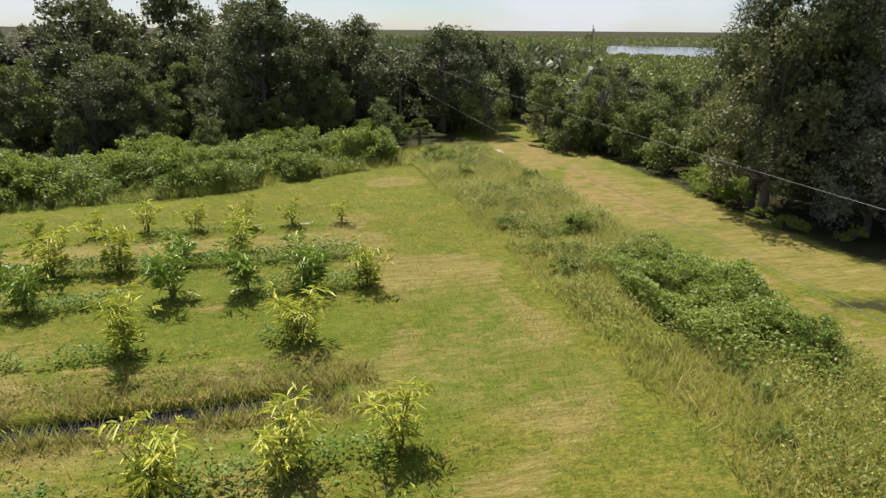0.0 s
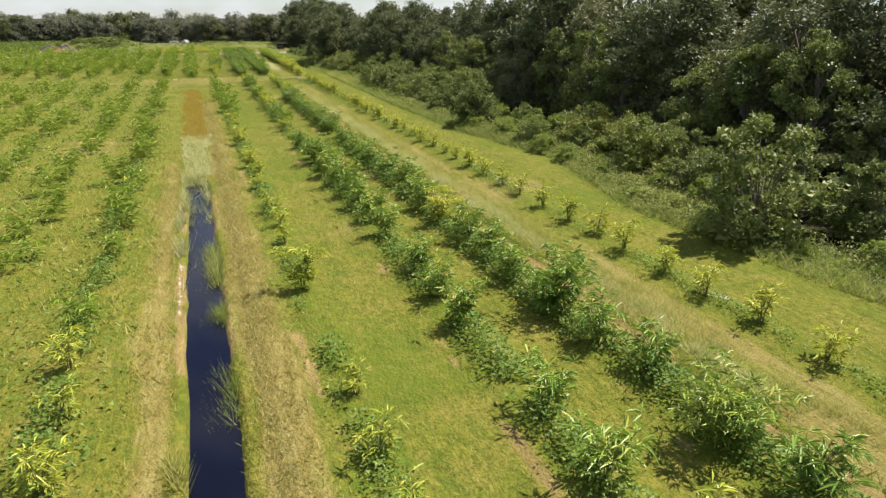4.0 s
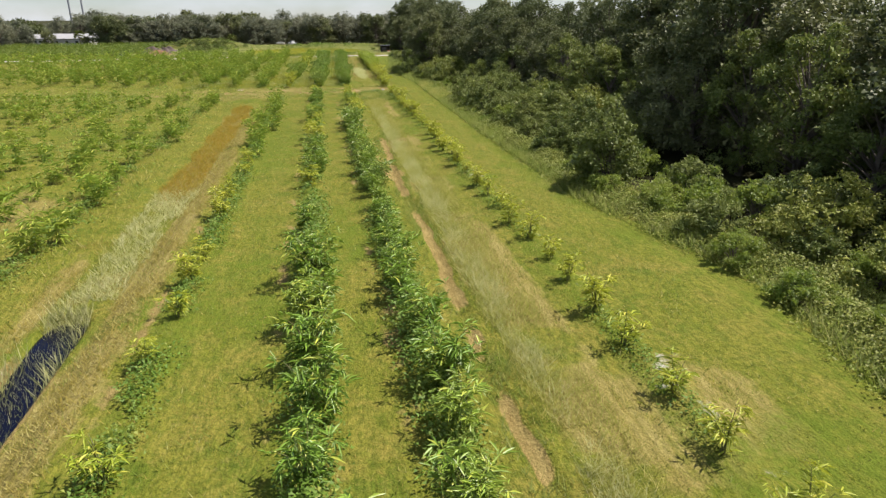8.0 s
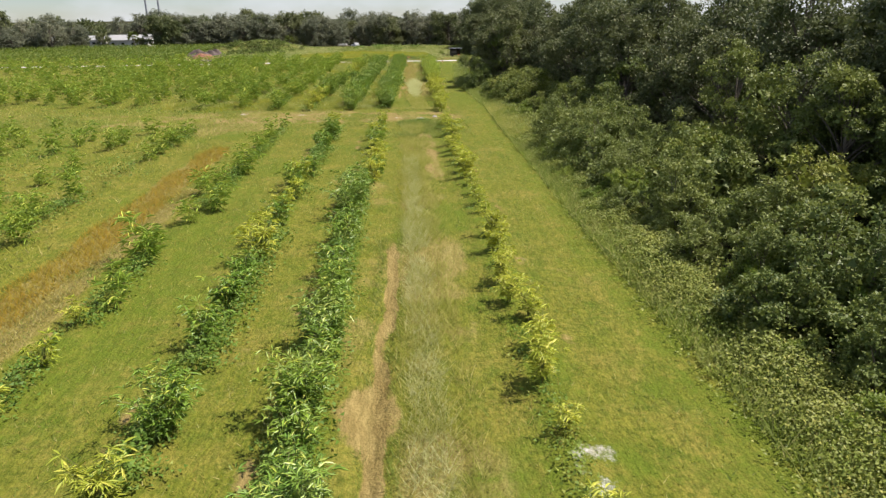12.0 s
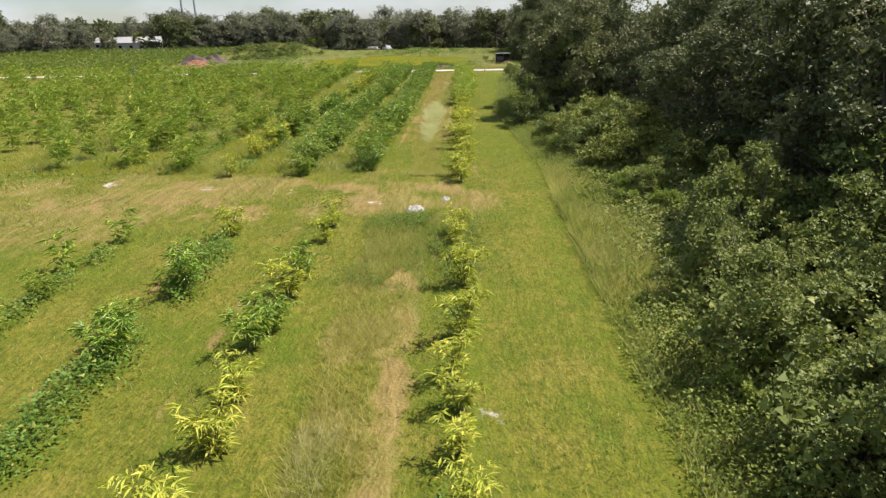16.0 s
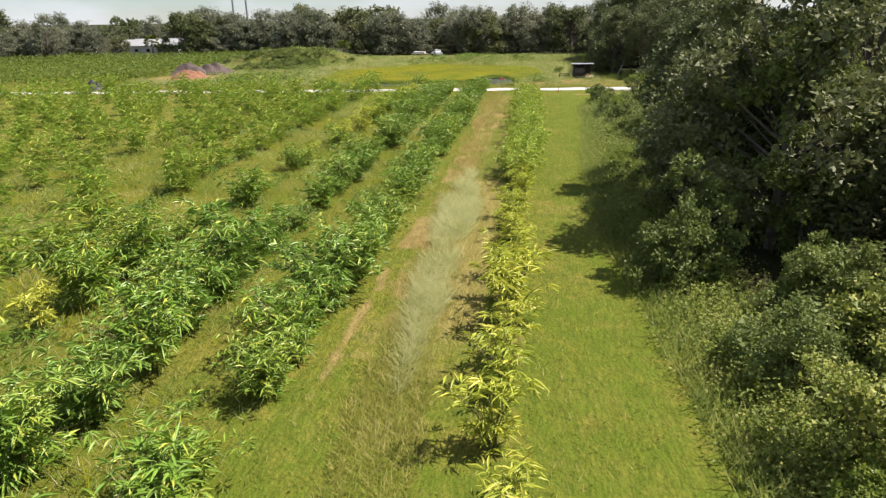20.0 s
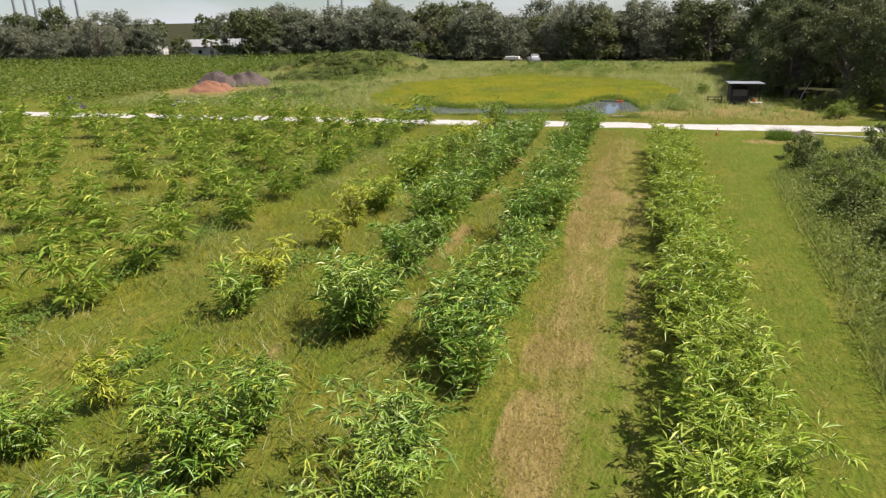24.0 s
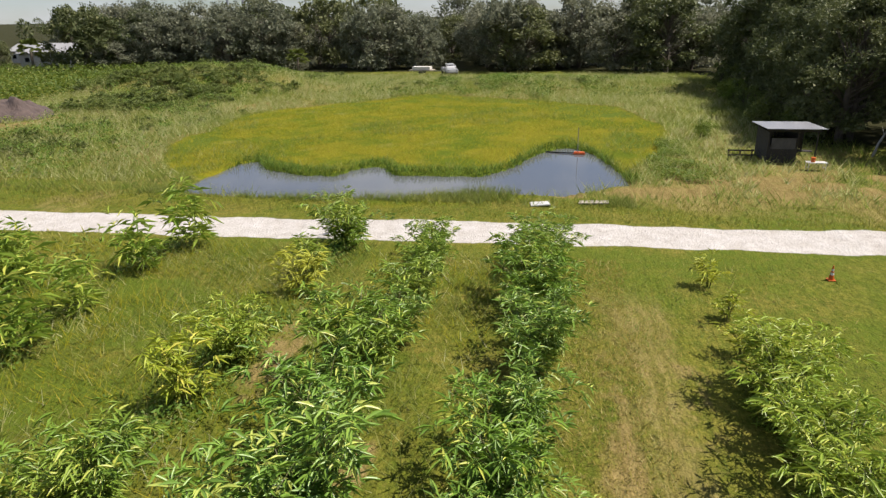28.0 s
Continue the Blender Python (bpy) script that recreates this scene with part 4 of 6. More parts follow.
# woodland along the field: grass fringe, low bushes, shrubs, then trees
x = -4.0
while x > -206:
    e = float(woods_edge(x))
    open_spot = -84 < x < -67
    hollow = -150 < x < -136
    if random.random() < 0.4:
        scatter(LOW, x, e + random.uniform(1.6, 2.8), (0.5, 0.9))
    if random.random() < 0.6 and not open_spot:
        scatter((VINES if x > -34 or random.random() < 0.35 else BUSH), x + random.uniform(-1, 1), e + random.uniform(4.2, 5.6), (0.55, 0.85))
    if not open_spot and not hollow:
        scatter((VINES if x > -34 else BUSH * 2 + VINES[:1]), x + random.uniform(-1, 1), e + random.uniform(6.6, 8.4), (0.85, 1.15))
    x -= 3.0
x = -6.0
while x > -197:
    e = float(woods_edge(x))
    near = 13.0 if x > -126 else 11.0 if x > -171 else 7.2 if x > -186 else 10.0
    first = 0.62 if x > -34 else 1.0
    if not -151 < x < -134:
        scatter(GREENS + OAKS[:1], x, e + near + random.uniform(0, 2), (0.75 * first, 1.0 * first))
    tall = 0.82 if x > -34 else 1.3 if x > -112 else 1.12 if x > -150 else 1.0
    scatter(OAKS, x + random.uniform(-2, 2), e + near + 6 + random.uniform(-1.5, 2), (0.85 * tall, 1.05 * tall))
    if random.random() < 0.5:
        scatter(FAR_OAKS, x + random.uniform(-2, 2), e + near + 14 + random.uniform(-2, 3), (0.95 * tall, 1.15 * tall))
    x -= 5.6
# single forms that stand out along the edge
for px, py, s in ((-52, 51.5, .9), (-57, 53, .8), (-89, 52, .85), (-96, 52.5, .8), (-101.5, 51.6, .95), (-107, 53.5, .9), (-113, 52.6, .7), (-118.5, 51.8, 1.0), (-124, 52.6, .8), (-150, 51.4, .9), (-155, 52.2, 1.0), (-161, 51.0, .8), (-147, 54.0, .8), (-166, 50.5, .55)):
    put_thing(random.choice(MOUNDS), spin(px, py + 1.2, s))
for px, py, s in ((-127.0, 50.6, .75), (-132, 53.6, .85), (-122.5, 50.4, .8), (-118, 50.0, .75), (-113.5, 50.2, .75), (-109, 50.6, .7), (-158, 49.6, .6), (-162, 49.2, .55), (-160, 52.6, .7), (-154.5, 50, .6), (-137, 57, .55), (-142, 58.5, .6), (-147, 58, .6), (-111, 56, .9), (-97, 56.5, .9), (-63, 54, .8), (-46, 53, .75), (-88, 56, .85)):
    put_thing(random.choice(MOUNDS), spin(px, py, s))
for k in range(66):
    px = random.uniform(-200, -38)
    if not -186 < px < -171:
        scatter(VINES + LOW * 2, px, float(woods_edge(px)) + random.uniform(2.0, 8.5), (0.45, 0.85))
for px, py, s in ((-136.5, 60.0, 1.1), (-141.5, 61.0, 1.15), (-147, 60.0, 1.1), (-133, 58.5, .95)):
    put_thing(random.choice(OAKS), spin(px, py, s))
put_thing(BUSH[0], spin(-168.6, 47.4, 0.8, None, 1.0))
put_thing(BUSH[2], spin(-170.2, 48.4, 0.9, None, 1.1))
put_thing(BUSH[2], spin(-77.6, 49.4, 1.2, None, 1.35))
put_thing(BUSH[0], spin(-77.9, 49.9, 1.0, None, 1.3))
for px, py in ((-71.5, 50.2), (-69, 51.5), (-72, 53.5), (-83, 52.5)):
    scatter(VINES, px, py, (0.8, 1.0))
put_thing(BUSH[1], spin(-37.5, 48.6, 1.7))
put_thing(OAKS[0], spin(-178, 51.8, 0.95))
put_thing(OAKS[1], spin(-173.5, 52.6, 1.1))
put_thing(OAKS[2], spin(-185, 52.0, 0.95))
# rough bushes between the woods and the road
for px, py, s in ((-222, 50.2, .6), (-226.5, 51.0, .6), (-217, 50.6, .6), (-212, 50.0, .6), (-207.5, 51.0, .65), (-202, 50.4, .6), (-214, 53.5, .8), (-222, 54, .8), (-206, 54, .8)):
    put_thing(random.choice(BUSH), spin(px, py, s))
for px, py, s in ((-82, 49.6, .8), (-85.5, 51, .9), (-88.5, 49.4, .8), (-92, 50.8, .8), (-95, 49.4, .7), (-86, 53.5, 1.0), (-80, 52.5, .9), (-70, 49.8, .7), (-66, 50.2, .8), (-62.5, 49.2, .7), (-73, 53, .9), (-68, 54, 1.0), (-103, 48.8, .6), (-58, 49.4, .7)):
    put_thing(random.choice(VINES + BUSH[:1]), spin(px, py, s))
for px, py, s in ((-204, 50.5, .6), (-209, 51.5, .6), (-214, 51, .55), (-219, 52.5, .6), (-224, 55, .8), (-212, 56, .9), (-205, 56, 1.0), (-219, 57, .9), (-228, 59, .9)):
    scatter(VINES + LOW, px, py, (0.8 * s, s))
for k in range(16):
    px = random.uniform(-222, -199)
    scatter(VINES + LOW, px, float(woods_edge(px)) + random.uniform(2.5, 11), (0.5, 0.8))
# start: thicket and trees north of the first rows
for k in range(46):
    px = random.uniform(-26, 11)
    scatter(VINES * 2 + LOW, px, float(woods_edge(px)) + random.uniform(1.2, 13), (0.95, 1.45))
for k in range(12):
    scatter(FAR_OAKS + FAR_GREYS, random.uniform(8, 34), random.uniform(80, 96), (0.9, 1.1))
for k in range(16):
    scatter(FAR_OAKS * 2 + FAR_GREYS[:1], -34 + 2.8 * k + random.uniform(-1, 1), 74 + 1.1 * k * (k % 3) * 0.5 + random.uniform(3, 10), (1.0, 1.25))
for px, py, kinds, s in ((-14, 70, GREENS, 1), (-8, 72, GREENS, .9), (-22, 67, GREENS, .9), (-18, 72, GREENS, 1.1), (-11, 66.5, GREENS, .75), (-4, 70, GREENS, .8), (1, 70.5, GREENS, .7), (-27, 70, GREENS, 1), (6, 71.5, GREENS, .75), (-1, 74, OAKS, 1.25), (4, 76, OAKS, 1.3), (9, 77, OAKS, 1.2), (11, 68, BUSH, 1.2), (20, 78, OAKS, 1.1), (24, 74, GREENS, .9), (29, 68, GREENS, .8), (33, 62, GREENS, .8), (36, 57, GREENS, .75), (34, 51, BUSH, 1.3), (38, 50, GREENS, .85), (33, 57, BUSH, 1.3), (29, 62, BUSH, 1.2), (40, 62, GREENS, .8), (46, 58, GREENS, .8), (44, 50, OAKS, .8), (40, 44, GREENS, .9), (44, 68, GREENS, .7), (52, 66, GREENS, .7)):
    put_thing(random.choice(kinds), spin(px, py, s))
put_thing(OAKS[3], spin(32.6, 37.2, 1.0, None, 1.25))
put_thing(OAKS[2], spin(35.5, 35.6, 0.9, None, 1.2))
put_thing(GREYS[0], spin(35.8, 31.6, 0.85, None, 1.0))
put_thing(PINES[0], spin(33.0, 39, 1.25))
put_thing(PINES[0], spin(37.5, 37, 1.2))
put_thing(PINES[0], spin(36.5, 35.5, 1.05))
put_thing(GREYS[2], spin(39.5, 38.5, 1.4))
put_thing(OAKS[1], spin(42, 42, 1.4))
for px, py, s in ((37.5, 31, 1.0), (39, 27, 1.05), (43, 32, 1.2)):
    put_thing(random.choice(GREYS), spin(px, py, s))
for px, py in ((31.5, 41), (32.5, 39.5), (33, 43), (33.5, 45.5), (35, 47), (32, 36.5), (31.8, 33.5), (33.5, 30.5)):
    scatter(LOW + VINES, px, py, (0.7, 0.9))
# low woods east of the sandy track, reaching towards the lake
for k in range(16):
    scatter(BUSH, 31 + 1.0 * k + random.uniform(-1, 1), 66 - 1.2 * k + random.uniform(-2, 2), (1.0, 1.4))
for k in range(34):
    d, a = random.uniform(78, 170), radians(random.uniform(14, 44))
    low = radians(24) < a < radians(37.5)
    scatter(FAR_OAKS + FAR_GREYS[:1], d * math.sin(a), d * math.cos(a), (0.5, 0.62) if d < 110 else (0.3, 0.4) if low else (0.68, 0.82))
# overgrown strip between the first rows and the sandy track
joined_bushes_spots = [(random.uniform(13.8, 20.5), random.uniform(2, 64), random.uniform(0.5, 1.0)) for k in range(60)]
for px, py in ((17.3, 25), (18, 23.4), (17.8, 21.6), (18.6, 19.8), (19.2, 18.4), (17.5, 34.5), (18.8, 28)):
    put_thing(random.choice(VINES), spin(px, py, random.uniform(0.55, 0.75)))
def joined_bushes(name, label, kinds, spots, mat):
    arrays, pieces = [leaf_arrays(k) for k in kinds], []
    for px, py, s in spots:
        v, f = random.choice(arrays)
        a = random.uniform(0, 6.28)
        r = np.array([[math.cos(a), -math.sin(a), 0], [math.sin(a), math.cos(a), 0], [0, 0, random.uniform(0.4, 0.8)]]) * s
        pieces.append((v @ r.T + np.array([px, py, float(ground_height(np.array(px), np.array(py)))]), f))
    v, f = join_np(pieces)
    tagged(part_np(name, mesh_np(name, v, f, 3), mat), label, "bushes", kind="stuff")


# bushes on the spoil mound and in the overgrown strip
joined_bushes("strip_bushes", "low leafy bushes in the overgrown strip", LOW, joined_bushes_spots, VINE)
slope_rng = random.Random(91)
joined_bushes("mound_bushes", "rough green bushes overgrowing the spoil mound", LOW, [(random.gauss(-294, 8), random.gauss(-10, 9), random.uniform(0.8, 1.6)) for k in range(60)]
              + [(random.uniform(-306, -294), random.uniform(8, 48), random.uniform(0.5, 0.9)) for k in range(26)]
              + [(random.uniform(-278, -248), random.uniform(-8, 5), random.uniform(0.4, 0.8)) for k in range(22)]
              + [(slope_rng.uniform(-292, -275), slope_rng.uniform(-19, -3), slope_rng.uniform(1.1, 1.9)) for k in range(34)]
              + [(slope_rng.gauss(-257, 3), slope_rng.gauss(-5.5, 2.2), slope_rng.uniform(0.6, 1.1)) for k in range(16)], SHRUB)
# end: trees behind the shed, and the line beyond the pond
for px, py, s, sz in ((-263, 56.2, 1.2, 1.9), (-268, 55.8, 1.25, 1.8), (-274, 57, 1.3, 2.0), (-258, 60, 1.2, 1.9), (-253, 62.5, 1.2, 1.7), (-281, 58, 1.3, 2.0), (-248, 65, 1.2, 1.6), (-289, 59.5, 1.3, 2.1)):
    put_thing(random.choice(OAKS), spin(px, py + 1.5, 0.72 * s, None, 0.5 * sz))
for k in range(13):
    scatter(BUSH + VINES, -264 - 3.2 * k, 53.0 + 0.16 * 3.2 * k * 0.6 + random.uniform(0, 2), (0.6, 0.9), (0.8, 1.0))
for k in range(24):
    px = random.uniform(-316, -262)
    scatter(OAKS, px, 58.5 + (px + 264) * -0.08 + random.uniform(0, 18), (1.15, 1.5))
for k in range(7):
    scatter(OAKS, -262.5 - 6 * k, 55.6 + 0.7 * k + random.uniform(0, 1.6), (0.7, 0.95))
for px, py, s in ((-256, 58, .6), (-252.5, 58, .6), (-250, 60, .7), (-247.5, 58.5, .6), (-264, 47.6, .6), (-246, 58, .8), (-248, 64, 1.2), (-255, 63, 1.3), (-244, 66, 1.2)):
    scatter(BUSH + VINES, px, py, (0.8 * s, s))
for k in range(46):
    t = k / 45
    px, py = -324 - 8 * math.sin(t * 5), 62 - 190 * t
    if 12 < py < 22:
        px -= 16
    if -82 < py < -56:
        px -= 44
    scatter(FAR_OAKS[:1] + FAR_GREYS * 2 if py < 8 else FAR_OAKS + FAR_GREYS, px + random.uniform(-4, 4), py + random.uniform(-1, 1), (0.85, 1.3), (0.6, 1.15))
    if k % 2:
        scatter(FAR_OAKS + FAR_GREYS, px - 13 + random.uniform(-4, 4), py + random.uniform(-3, 3), (0.95, 1.3))
for px, py, s in ((-331, -52, .5), (-330, -61, .42), (-333, -76, .6), (-330, -83, .55), (-333, -90, .7), (-331, -98, .6), (-334, -106, .75)):
    scatter(FAR_GREYS + FAR_OAKS[:1], px, py, (0.9 * s, 1.1 * s))
for k in range(24):
    t = k / 23
    scatter(FAR_OAKS + FAR_GREYS, -335 + 40 * t, -130 - 90 * t + random.uniform(-6, 6), (0.9, 1.2))


def far_woods():
    """Distant woods all round, out to the horizon."""
    rng = np.random.default_rng(31)
    pieces = []
    for k in range(460):
        a = rng.random() * 2 * np.pi
        R = 260 + 420 * rng.random() ** 1.5
        cx, cy = -140 + np.cos(a) * R * 1.15, 30 + np.sin(a) * R
        if -330 < cx < 60 and -200 < cy < 90 or 100 < cx < 360 and 160 < cy < 500:
            continue
        h, w = (7 + 5 * rng.random()), 5 + 4 * rng.random()
        if cx > 0 and cy > 0:
            h *= 0.55
        n = 220
        d = rng.normal(size=(n, 3))
        d /= np.linalg.norm(d, axis=1, keepdims=True)
        b = np.array([cx, cy, h * 0.55]) + d * np.array([w / 2, w / 2, h * 0.48]) * (0.75 + 0.3 * rng.random((n, 1)))
        pieces.append(flakes(b, d + rng.normal(size=(n, 3)) * 0.7, 1.2 + 0.6 * rng.random(n), 1.1, rng))
    v, f = join_np(pieces)
    tagged(part_np("far_woods", mesh_np("far_woods", v, f, 3), OAK), "distant dark green woods round the farm", "woods", kind="stuff")



def low_canopy():
    """Low woods round the far lake, out to the horizon."""
    rng = np.random.default_rng(33)
    pieces = []
    lake_line = [(152, 292), (194, 260), (306, 404), (236, 456)]
    while len(pieces) < 1700:
        d, a = 120 + 640 * rng.random() ** 1.25, np.radians(-8 + 62 * rng.random())
        cx, cy = d * np.sin(a), d * np.cos(a)
        inside_lake = all((x1 - x0) * (cy - y0) - (y1 - y0) * (cx - x0) > 0 for (x0, y0), (x1, y1) in zip(lake_line, lake_line[1:] + lake_line[:1]))
        if inside_lake:
            continue
        h, w = 2.6 + 1.8 * rng.random() + (0.012 * d if d < 200 else 1.5), 6 + 4 * rng.random()
        if 24 < np.degrees(a) < 38.5 and d < 335:
            h = min(h, max(0.7, 9.5 * (1 - d / 335)))
        n, leaf = (110, 0.7) if d < 260 else (55, 1.2)
        v = rng.normal(size=(n, 3))
        v[:, 2] = np.abs(v[:, 2])
        v /= np.linalg.norm(v, axis=1, keepdims=True)
        b = np.array([cx, cy, 0.2]) + v * np.array([w / 2, w / 2, h]) * (0.6 + 0.4 * rng.random((n, 1)))
        pieces.append(flakes(b, v + rng.normal(size=(n, 3)) * 0.7, leaf * (0.8 + 0.4 * rng.random(n)), leaf * 0.9, rng))
    v, f = join_np(pieces)
    tagged(part_np("low_woods", mesh_np("low_woods", v, f, 3), SHRUB), "low grey-green woods reaching to the horizon", "woods", kind="stuff")


def deep_canopy():
    """The crowns deeper in the woods beside the field, too many to count."""
    rng = np.random.default_rng(35)
    pieces = []
    for cx in np.arange(-236, 44, 6.5):
        for cy in np.arange(0, 110, 6.5):
            x, y = cx + rng.normal() * 1.5, float(woods_edge(cx)) + 34 + cy + rng.normal() * 1.5
            n, h, w = 70, 6 + 2.5 * rng.random(), 7 + 3 * rng.random()
            d = rng.normal(size=(n, 3))
            d[:, 2] = np.abs(d[:, 2])
            d /= np.linalg.norm(d, axis=1, keepdims=True)
            b = np.array([x, y, 0.8]) + d * np.array([w / 2, w / 2, h])
            pieces.append(flakes(b, d + rng.normal(size=(n, 3)) * 0.7, 1.3 + 0.5 * rng.random(n), 1.2, rng))
    v, f = join_np(pieces)
    tagged(part_np("deep_woods", mesh_np("deep_woods", v, f, 3), OAK), "dense green crowns deeper in the woods", "woods", kind="stuff")


far_woods()
low_canopy()
deep_canopy()


for root in [ob for ob in scene.objects if ob.parent is None and ob.type == "EMPTY" and ob.name not in USED and not ob.matrix_basis.translation.length]:
    for piece in (*root.children_recursive, root):
        bpy.data.objects.remove(piece)

# ---- grass, weeds, reeds: what nobody could count ----
def free_ground(x, y):
    dry, lush, soil, sand, litter_dark, marsh = ground_zones(x, y)
    wet = (band(y, DITCH[0], DITCH[1], 0.1) * band(x, -63, 1, 0.3) > 0.5) | (pond_mask(x, y) > 0.3)
    return (soil < 0.45) & (sand < 0.3) & ~wet


def blade_field(name, label, n, x0, x1, y0, y1, low, high, width, lean, mat, keep=None, clump=0.0, sink=0.02, seed=0):
    """Blades of grass over a stretch of ground, thinned by a mask and by clumping noise."""
    rng = np.random.default_rng(1000 + seed)
    x, y = x0 + (x1 - x0) * rng.random(n), y0 + (y1 - y0) * rng.random(n)
    ok = free_ground(x, y) if keep is None else keep(x, y)
    ragged = 0.45 * min(y1 - y0, 6.0) * (fbm(x, y, 3.0, 70 + seed) - 0.35) + 0.15 * rng.random(n)
    ok &= (y - y0 > ragged) & (y1 - y > ragged)
    if clump:
        ok &= fbm(x, y, 2.2, 20 + seed) + 0.22 * rng.random(n) > clump
    x, y = x[ok], y[ok]
    h = low + (high - low) * rng.random(len(x)) * (0.5 + fbm(x, y, 3, 30 + seed))
    z = ground_height(x, y) - sink
    v, f = blades(np.stack([x, y, z], 1), h, width * (0.6 + 0.8 * rng.random(len(x))), lean, rng)
    tagged(part_np(name, mesh_np(name, v, f, 3), mat), label, "grass", kind="stuff")


def weed_field(name, label, n, x0, x1, y_mid, half, height, size, mat, keep=None, aspect=0.5, clump=0.0, seed=0):
    """Leafy weeds: small leaves heaped over a strip of ground."""
    rng = np.random.default_rng(2000 + seed)
    n, size = int(n * 1.35), size * 0.74
    x = x0 + (x1 - x0) * rng.random(n)
    mid = y_mid(x) if callable(y_mid) else y_mid
    off = np.clip(rng.normal(size=n) * 0.38, -1, 1)
    y = mid + half * off
    top = height * (0.3 + 1.1 * fbm(x, y, 1.7, 40 + seed)) * (1 - 0.6 * np.abs(off))
    ok = rng.random(n) < 2
    if clump:
        ok &= fbm(x, y, 3.2, 50 + seed) > clump
    if keep is not None:
        ok &= keep(x, y)
    x, y, top = x[ok], y[ok], top[ok]
    m = len(x)
    b = np.stack([x, y, ground_height(x, y) + top * rng.random(m) ** 0.6], 1)
    d = rng.normal(size=(m, 3))
    d[:, 2] = np.abs(d[:, 2]) * 0.4
    L = size * (0.6 + 0.8 * rng.random(m))
    v, f = flakes(b, d, L * 1.15, L * aspect * 1.5, rng)
    tagged(part_np(name, mesh_np(name, v, f, 3), mat), label, "weeds", kind="stuff")


inside = lambda x, y: y < woods_edge(x) + 0.3
blade_field("mown_grass", "short mown yellow-green grass between the rows", 190000, -237, 12, 14, 47, 0.03, 0.15, 0.035, 0.7, GRASS, lambda x, y: free_ground(x, y) & inside(x, y), 0.5, seed=1)
blade_field("mown_grass", "short mown grass of the start lane", 42000, -6, 13, 4, 58, 0.04, 0.14, 0.035, 0.7, GRASS, lambda x, y: free_ground(x, y), 0.45, seed=2)
blade_field("field_grass", "rough yellow-green grass among the distant rows", 110000, -237, 4, -45, 19, 0.12, 0.42, 0.07, 0.8, TALL, None, 0.5, seed=3)
blade_field("dry_bank_grass", "golden dry grass along the ditch bank", 26000, -112, 2, 21.4, 23.5, 0.08, 0.26, 0.03, 0.9, STRAW, None, 0.4, seed=4)
blade_field("dry_bank_grass", "golden dry grass on the ditch's field side", 14000, -72, 2, 17.9, 19.5, 0.08, 0.26, 0.03, 0.9, STRAW, None, 0.46, seed=5)
blade_field("rusty_grass", "rust-coloured seeding grass in the dry end of the ditch", 16000, -126, -80, 19.2, 22.0, 0.15, 0.4, 0.035, 0.9, RUST, None, 0.4, seed=6)
blade_field("silvery_grass", "pale silvery grass in the shallow ditch end", 5500, -82, -64, 19.0, 22.2, 0.2, 0.5, 0.035, 1.0, PALE, None, 0.45, seed=7)
blade_field("ditch_reeds", "pale reeds standing in the ditch water", 9000, -63, -37, 19.3, 21.3, 0.55, 1.0, 0.03, 0.5, PALE, lambda x, y: fbm(x, y, 2.4, 61) + 0.012 * (-x - 37) > 0.55, 0.0, 0.0, seed=8)
blade_field("ditch_reeds", "grey-green reeds at the ditch's margin", 5000, -37, 1, 19.2, 19.9, 0.7, 1.2, 0.03, 0.5, TALL, lambda x, y: fbm(x, y, 2.4, 62) > 0.56, 0.0, 0.0, seed=9)
blade_field("tall_grass", "tall pale seeding grass between two rows", 60000, -137, -20, 36.3, 38.8, 0.2, 0.6, 0.016, 0.9, TALL, None, 0.50, seed=10)
blade_field("pale_grass", "very pale wispy grass beside the soil track", 26000, -120, -25, 36.4, 37.8, 0.25, 0.6, 0.015, 1.0, PALE, None, 0.46, seed=11)
blade_field("tall_grass", "tall green grass in the middle of the track", 26000, -166, -149, 36.8, 40.2, 0.1, 0.32, 0.022, 0.9, TALL, lambda x, y: np.abs(y - 38.2 - 0.035 * (x + 160)) < 0.4 + 1.4 * fbm(x, y, 2.0, 87), 0.0, seed=12)
blade_field("pale_grass", "pale wispy grass along the upper track", 64000, -188, -160, 36.6, 40.6, 0.25, 0.65, 0.016, 1.2, PALE, lambda x, y: np.abs(y - 38.4 - 0.006 * (x + 160) + 0.6 * (fbm(x, y, 5, 88) - 0.5)) < (0.4 + 1.25 * fbm(x, y, 1.8, 89)) * np.clip((-159 - x) / 14, 0, 1) * np.clip((x + 190) / 10, 0, 1), 0.5, seed=13)
blade_field("dry_track_grass", "dry brown mown grass of the track", 40000, -236, -158, 36.6, 39.2, 0.05, 0.16, 0.03, 0.8, STRAW, lambda x, y: x < 0, 0.45, seed=14)
blade_field("woods_fringe_grass", "tall rough grass along the edge of the woods", 210000, -236, -2, 44.5, 53, 0.25, 0.85, 0.035, 0.8, FRINGE, lambda x, y: (y > woods_edge(x) + 0.15) & (y < woods_edge(x) + 4.4), 0.36, seed=15)
blade_field("strip_grass", "tall unmown grass in the overgrown strip", 90000, 12.0, 21.6, -4, 66, 0.25, 0.9, 0.025, 0.8, TALL, lambda x, y: np.abs(x - 16.8) < 3.6 + 2.2 * fbm(x, y, 3, 91), 0.5, seed=16)
